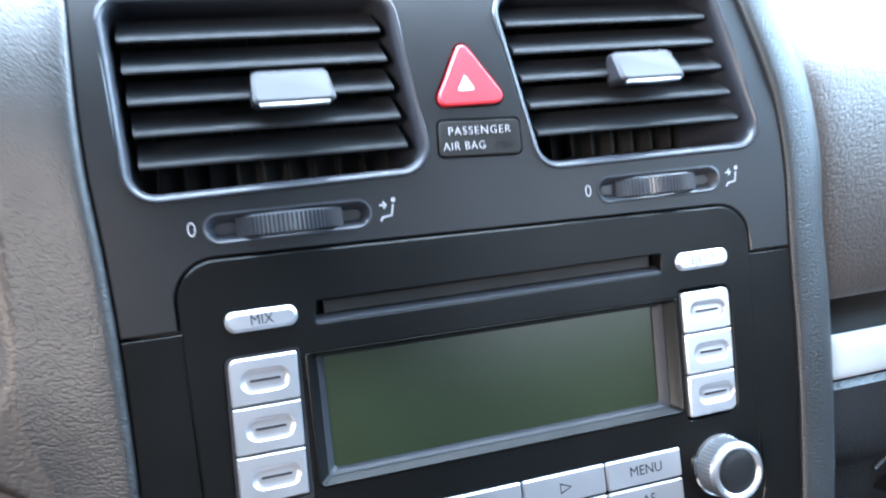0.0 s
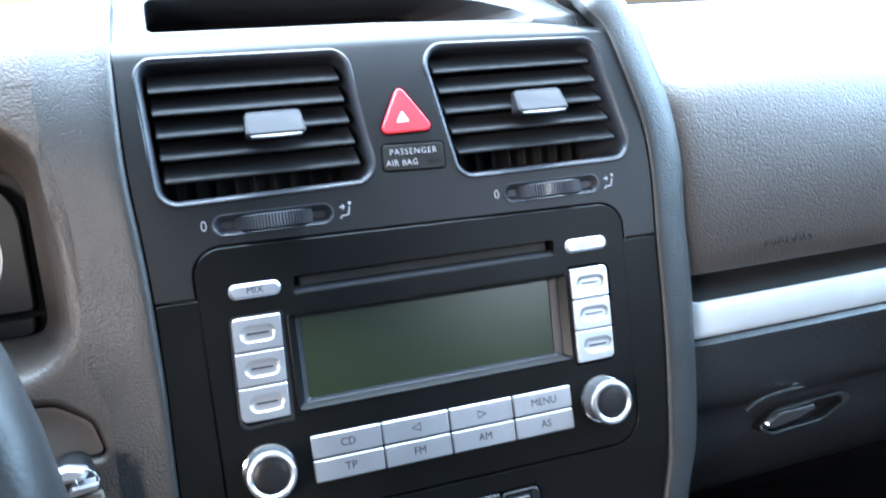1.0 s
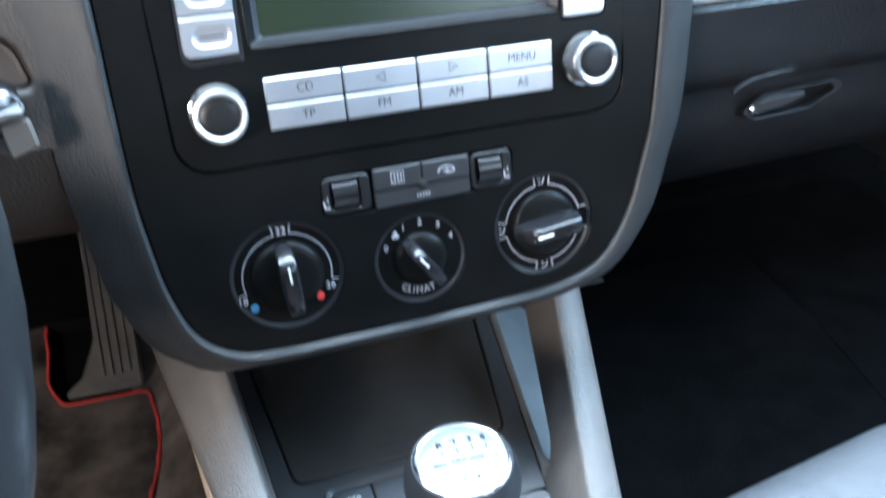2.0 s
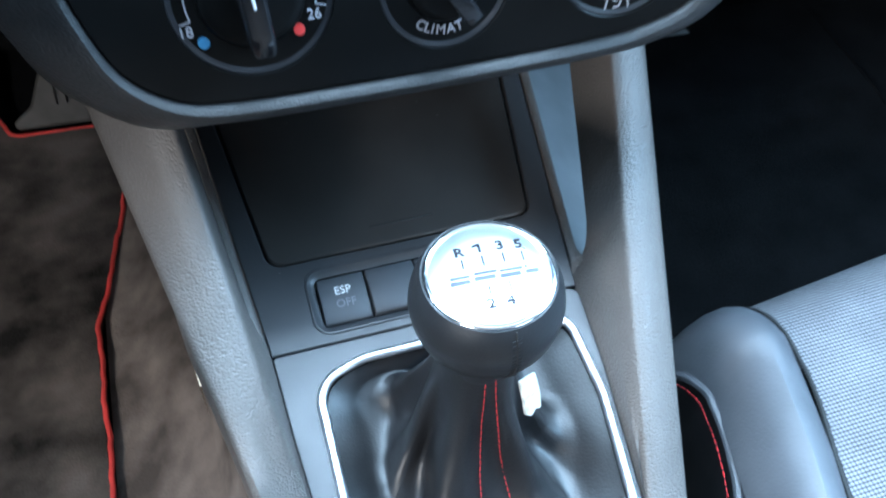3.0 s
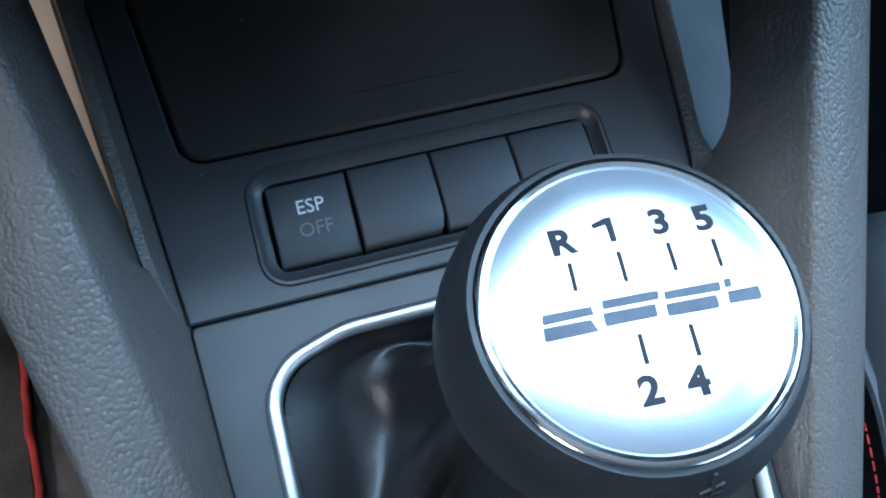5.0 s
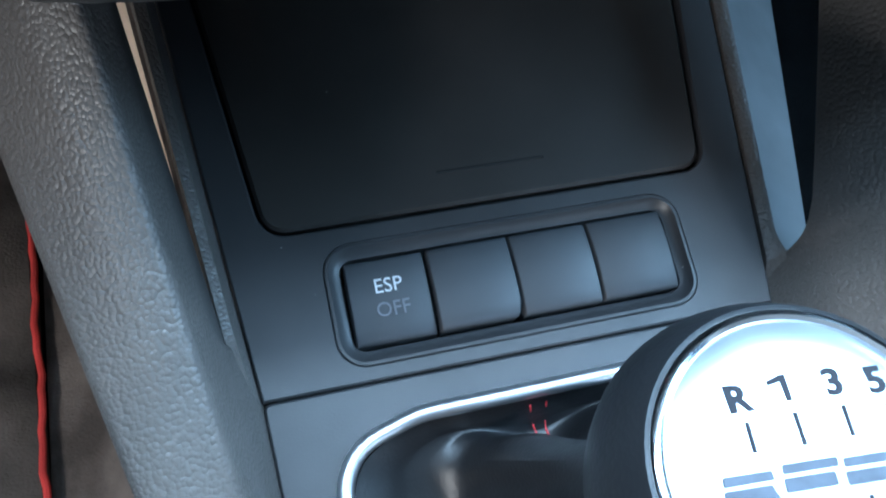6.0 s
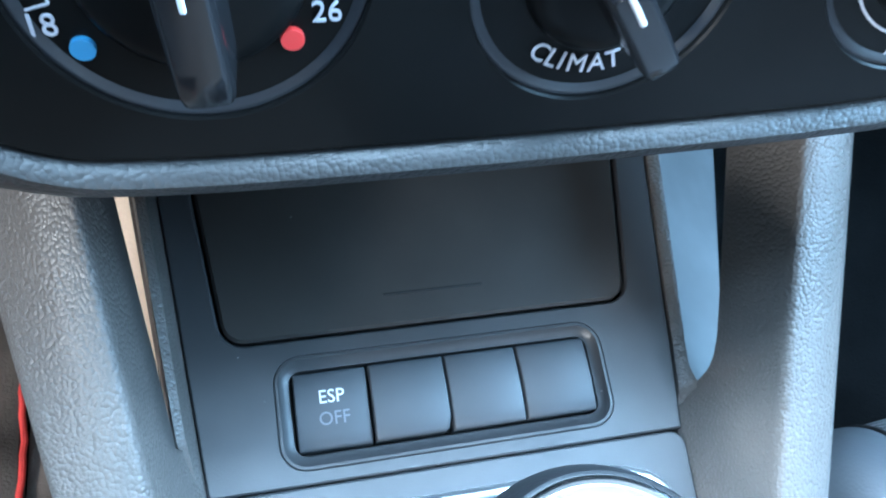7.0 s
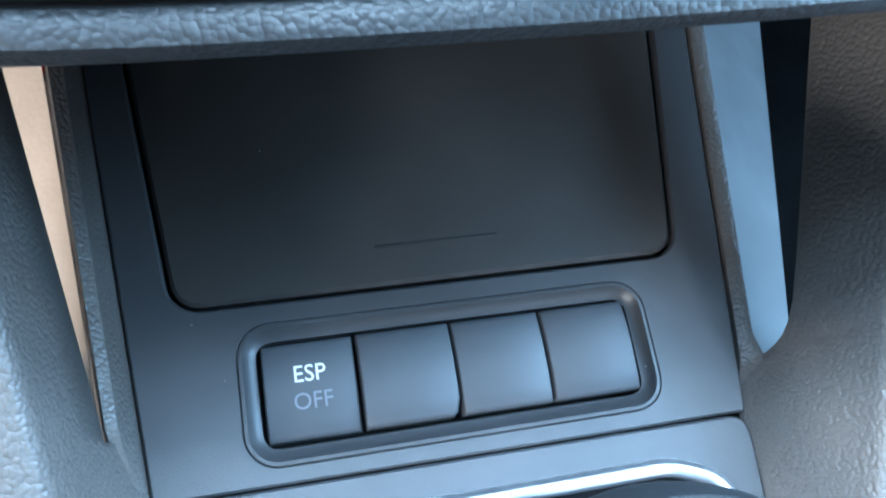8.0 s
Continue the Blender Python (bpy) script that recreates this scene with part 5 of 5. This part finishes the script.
part("carpet", plate_bm(MATP, 190, 197, bevel=1.5), CARPET, mat_thing)
part("red_edging", tube_bm([(x + 0.7 * math.sin(y * 0.11) + 0.4 * math.sin(y * 0.37), y, 196.5 + 0.5 * math.sin(y * 0.2)) for x, y in fine(ccw(MATP), 6)], 1.6, 8, closed=True), MATRED, mat_thing, "raised red fabric edging")
pedal = thing("accelerator_pedal", pose(-0.196, 0.284, 0.200, 0, 0, 0), "ribbed grey rubber accelerator pedal", "pedal")
PED = pose(0, 0, 0, 52, 0, -3)
pb_ = part("pad", plate_bm(rounded([(-36, 0), (36, 0), (34, 150), (24, 210), (-10, 210), (2, 130), (0, 48), (-14, 16)], [4, 6, 12, 10, 14, 40, 30, 10], 8), -8, 0, bevel=2), RUBBER, pedal, m=PED)
for k in range(5):
    x = 4 + 7.2 * k
    part("rib", skin_bm([[(x - 2.3, y, 0), (x - 1.7, y, 3.0), (x + 1.7, y, 3.0), (x + 2.3, y, 0)] for y in (16, 80, 190)], cap=True), RUBBER, pb_)

pmat = thing("floor_mat", pose(0, 0, 0), "black passenger floor mat with dull brown edging", "floor mat")
PM = rounded([(112, -260), (430, -260), (446, 50), (466, 170), (470, 300), (112, 300)], [10, 10, 60, 60, 20, 20], 6)
part("carpet", plate_bm(PM, 186, 192, bevel=1.5), BLACKCARPET, pmat)
part("edging", tube_bm([(x, y, 191.5) for x, y in ccw(PM)], 1.3, 8, closed=True), BLACKCARPET, pmat)

# ---- steering wheel and key ----
wheel = thing("steering_wheel", pose(-0.2985, -0.14, 0.62, 68, 0, 0), "dark grey leather steering wheel", "steering wheel")
part("rim", tube_bm([(172 * math.cos(2 * math.pi * i / 72), 172 * math.sin(2 * math.pi * i / 72), 0) for i in range(72)], 15.5, 16, closed=True), WHEELRIM, wheel)
for a in (200, 340, 270):
    c, s = math.cos(radians(a)), math.sin(radians(a))
    part("spoke", skin_bm([[(c * r - s * w, s * r + c * w, z - 8) for w, z in ((-q, 0), (-q * 0.85, 4), (q * 0.85, 4), (q, 0), (q * 0.85, -5), (-q * 0.85, -5))] for r, q in ((60, 34), (110, 24), (162, 18))], closed=True, cap=True), WHEELRIM, wheel)
part("column", lathe_bm([(26, -18), (34, -50), (38, -110), (40, -190)], n=32), SATIN, wheel, "black steering column")
part("hub", lathe_bm([(82, -26), (88, -8), (80, 5), (52, 14), (0.02, 18)], n=48), DASH, wheel)
key = thing("ignition_key", FASCIA @ pose(-0.1335, -0.013, 0.016), "silver ignition key with a grey tag in its lock", "key")
part("key_head", plate_bm(rounded([(-6.5, 2.2), (4.0, 2.6), (6.0, 6.5), (-1.5, 8.4), (-7.5, 7.2)], [2.4, 1.5, 2.4, 2.4, 2.4], 4), -2.5, 2.5, bevel=1.4), SILVER, key)
part("key_ring", tube_bm([(4.5 + 3.4 * math.cos(a), 2.5 + 3.4 * math.sin(a), 1.5) for a in [i * math.pi / 10 for i in range(20)]], 0.45, 6, closed=True), CHROME, key)
part("key_collar", plate_bm(rounded([(-3.0, -2.6), (7.6, -0.8), (9.0, 2.0), (-0.5, 1.6)], 1.0, 3), -2.0, 2.8, bevel=0.7), SILVER, key, m=pose(0, 0, 0, 18))
part("key_tag", plate_bm(rounded([(1.4, -15.0), (10.0, -11.5), (8.8, -2.4), (0.2, -4.0)], 0.9, 3), -2.2, 1.2, bevel=0.6), RUBBER, key, "worn grey tag")
part("lock_barrel", lathe_bm([(8.2, -26), (8.2, -4), (7, -2.4), (0.02, -2.4)], -3, 0, 24), SATIN, key)

# ---- the car's shell ----
def slab(name, x0, y0, z0, x1, y1, z1, mat, label):
    v = [(x, y, z) for z in (z0, z1) for y in (y0, y1) for x in (x0, x1)]
    ob = part(name, mesh_of([tuple(1000 * c for c in p) for p in v], [(0, 1, 3, 2), (4, 5, 7, 6), (0, 1, 5, 4), (2, 3, 7, 6), (0, 2, 6, 4), (1, 3, 7, 5)]), mat, None, smooth=False)
    return tagged(ob, label, name.split("_")[0], kind="structure")


slab("floor", -0.78, -2.04, 0.10, 0.78, 0.72, 0.185, BLACKCARPET, "dark carpeted car floor")
slab("ceiling", -0.78, -2.04, 1.20, 0.78, -0.13, 1.23, HEADLINER, "light grey headliner")
slab("wall_left", -0.80, -2.04, 0.10, -0.76, 0.75, 0.78, LOWDASH, "grey lower door trim")
slab("wall_right", 0.76, -2.04, 0.10, 0.80, 0.75, 0.78, LOWDASH, "grey lower door trim")
slab("wall_rear", -0.78, -2.04, 0.10, 0.78, -2.0, 0.92, LOWDASH, "dark wall that closes the cabin")
slab("wall_front", -0.78, 0.62, 0.10, 0.78, 0.70, 0.752, SHADOW, "dark bulkhead")
slab("toe_board", -0.78, 0.40, 0.18, 0.78, 0.62, 0.20, BLACKCARPET, "dark carpeted toe board")
for x, side in ((-0.79, "left"), (0.76, "right")):
    for y0, y1 in ((-0.62, -0.52), (-2.0, -1.78)):
        slab("pillar_" + side, x, y0, 0.78, x + 0.03, y1, 1.20, HEADLINER, "grey door pillar")
tun = part("tunnel", skin_bm([[(-172, y, 190), (-150, y, 196), (-112, y, 225), (-92, y, 285), (-76, y, 310), (-58, y, 325), (42, y, 325), (66, y, 280), (80, y, 190)] for y in (-900, -200, -60, 100, 620)]), TUNNELCARPET, None)
tagged(tun, "dark carpeted transmission tunnel", "tunnel", kind="structure")


# ---- gentle backward bend of the upper fascia ----
for ob in list(bpy.data.objects):
    top = ob
    while top.parent:
        top = top.parent
    if top.name.split(".")[0] not in ("centre_fascia", "air_vent", "hazard_switch", "airbag_indicator", "vent_thumbwheel") or ob.type != "MESH":
        continue
    if ob.name.startswith(("lettering", "printed")):
        p = ob.matrix_local.translation
        p.z -= bend(p.y * 1000) / 1000
        ob.matrix_local.translation = p
        continue
    if ob.name.startswith(("upper_panel", "tray_surround")):
        bm = bmesh.new()
        bm.from_mesh(ob.data)
        for v in (80, 86, 92, 98, 104, 110, 114, 118, 122, 125, 128, 131, 134, 136, 145, 148.6, 151, 154, 157, 160, 164, 168, 173, 178, 184, 190):
            bmesh.ops.bisect_plane(bm, geom=bm.verts[:] + bm.edges[:] + bm.faces[:], plane_co=(0, v / 1000, 0), plane_no=(0, 1, 0))
        bm.to_mesh(ob.data)
        bm.free()
        ob.data.shade_smooth()
        ob.data.set_sharp_from_angle(angle=radians(38))
    for v in ob.data.vertices:
        w = bend(v.co.y * 1000)
        v.co.z -= w / 1000
        v.co.y += (v.co.y - 0.065) * w / 300 if v.co.y > 0.078 else 0.0
        v.co.x += (v.co.x + 0.080) * w / 300
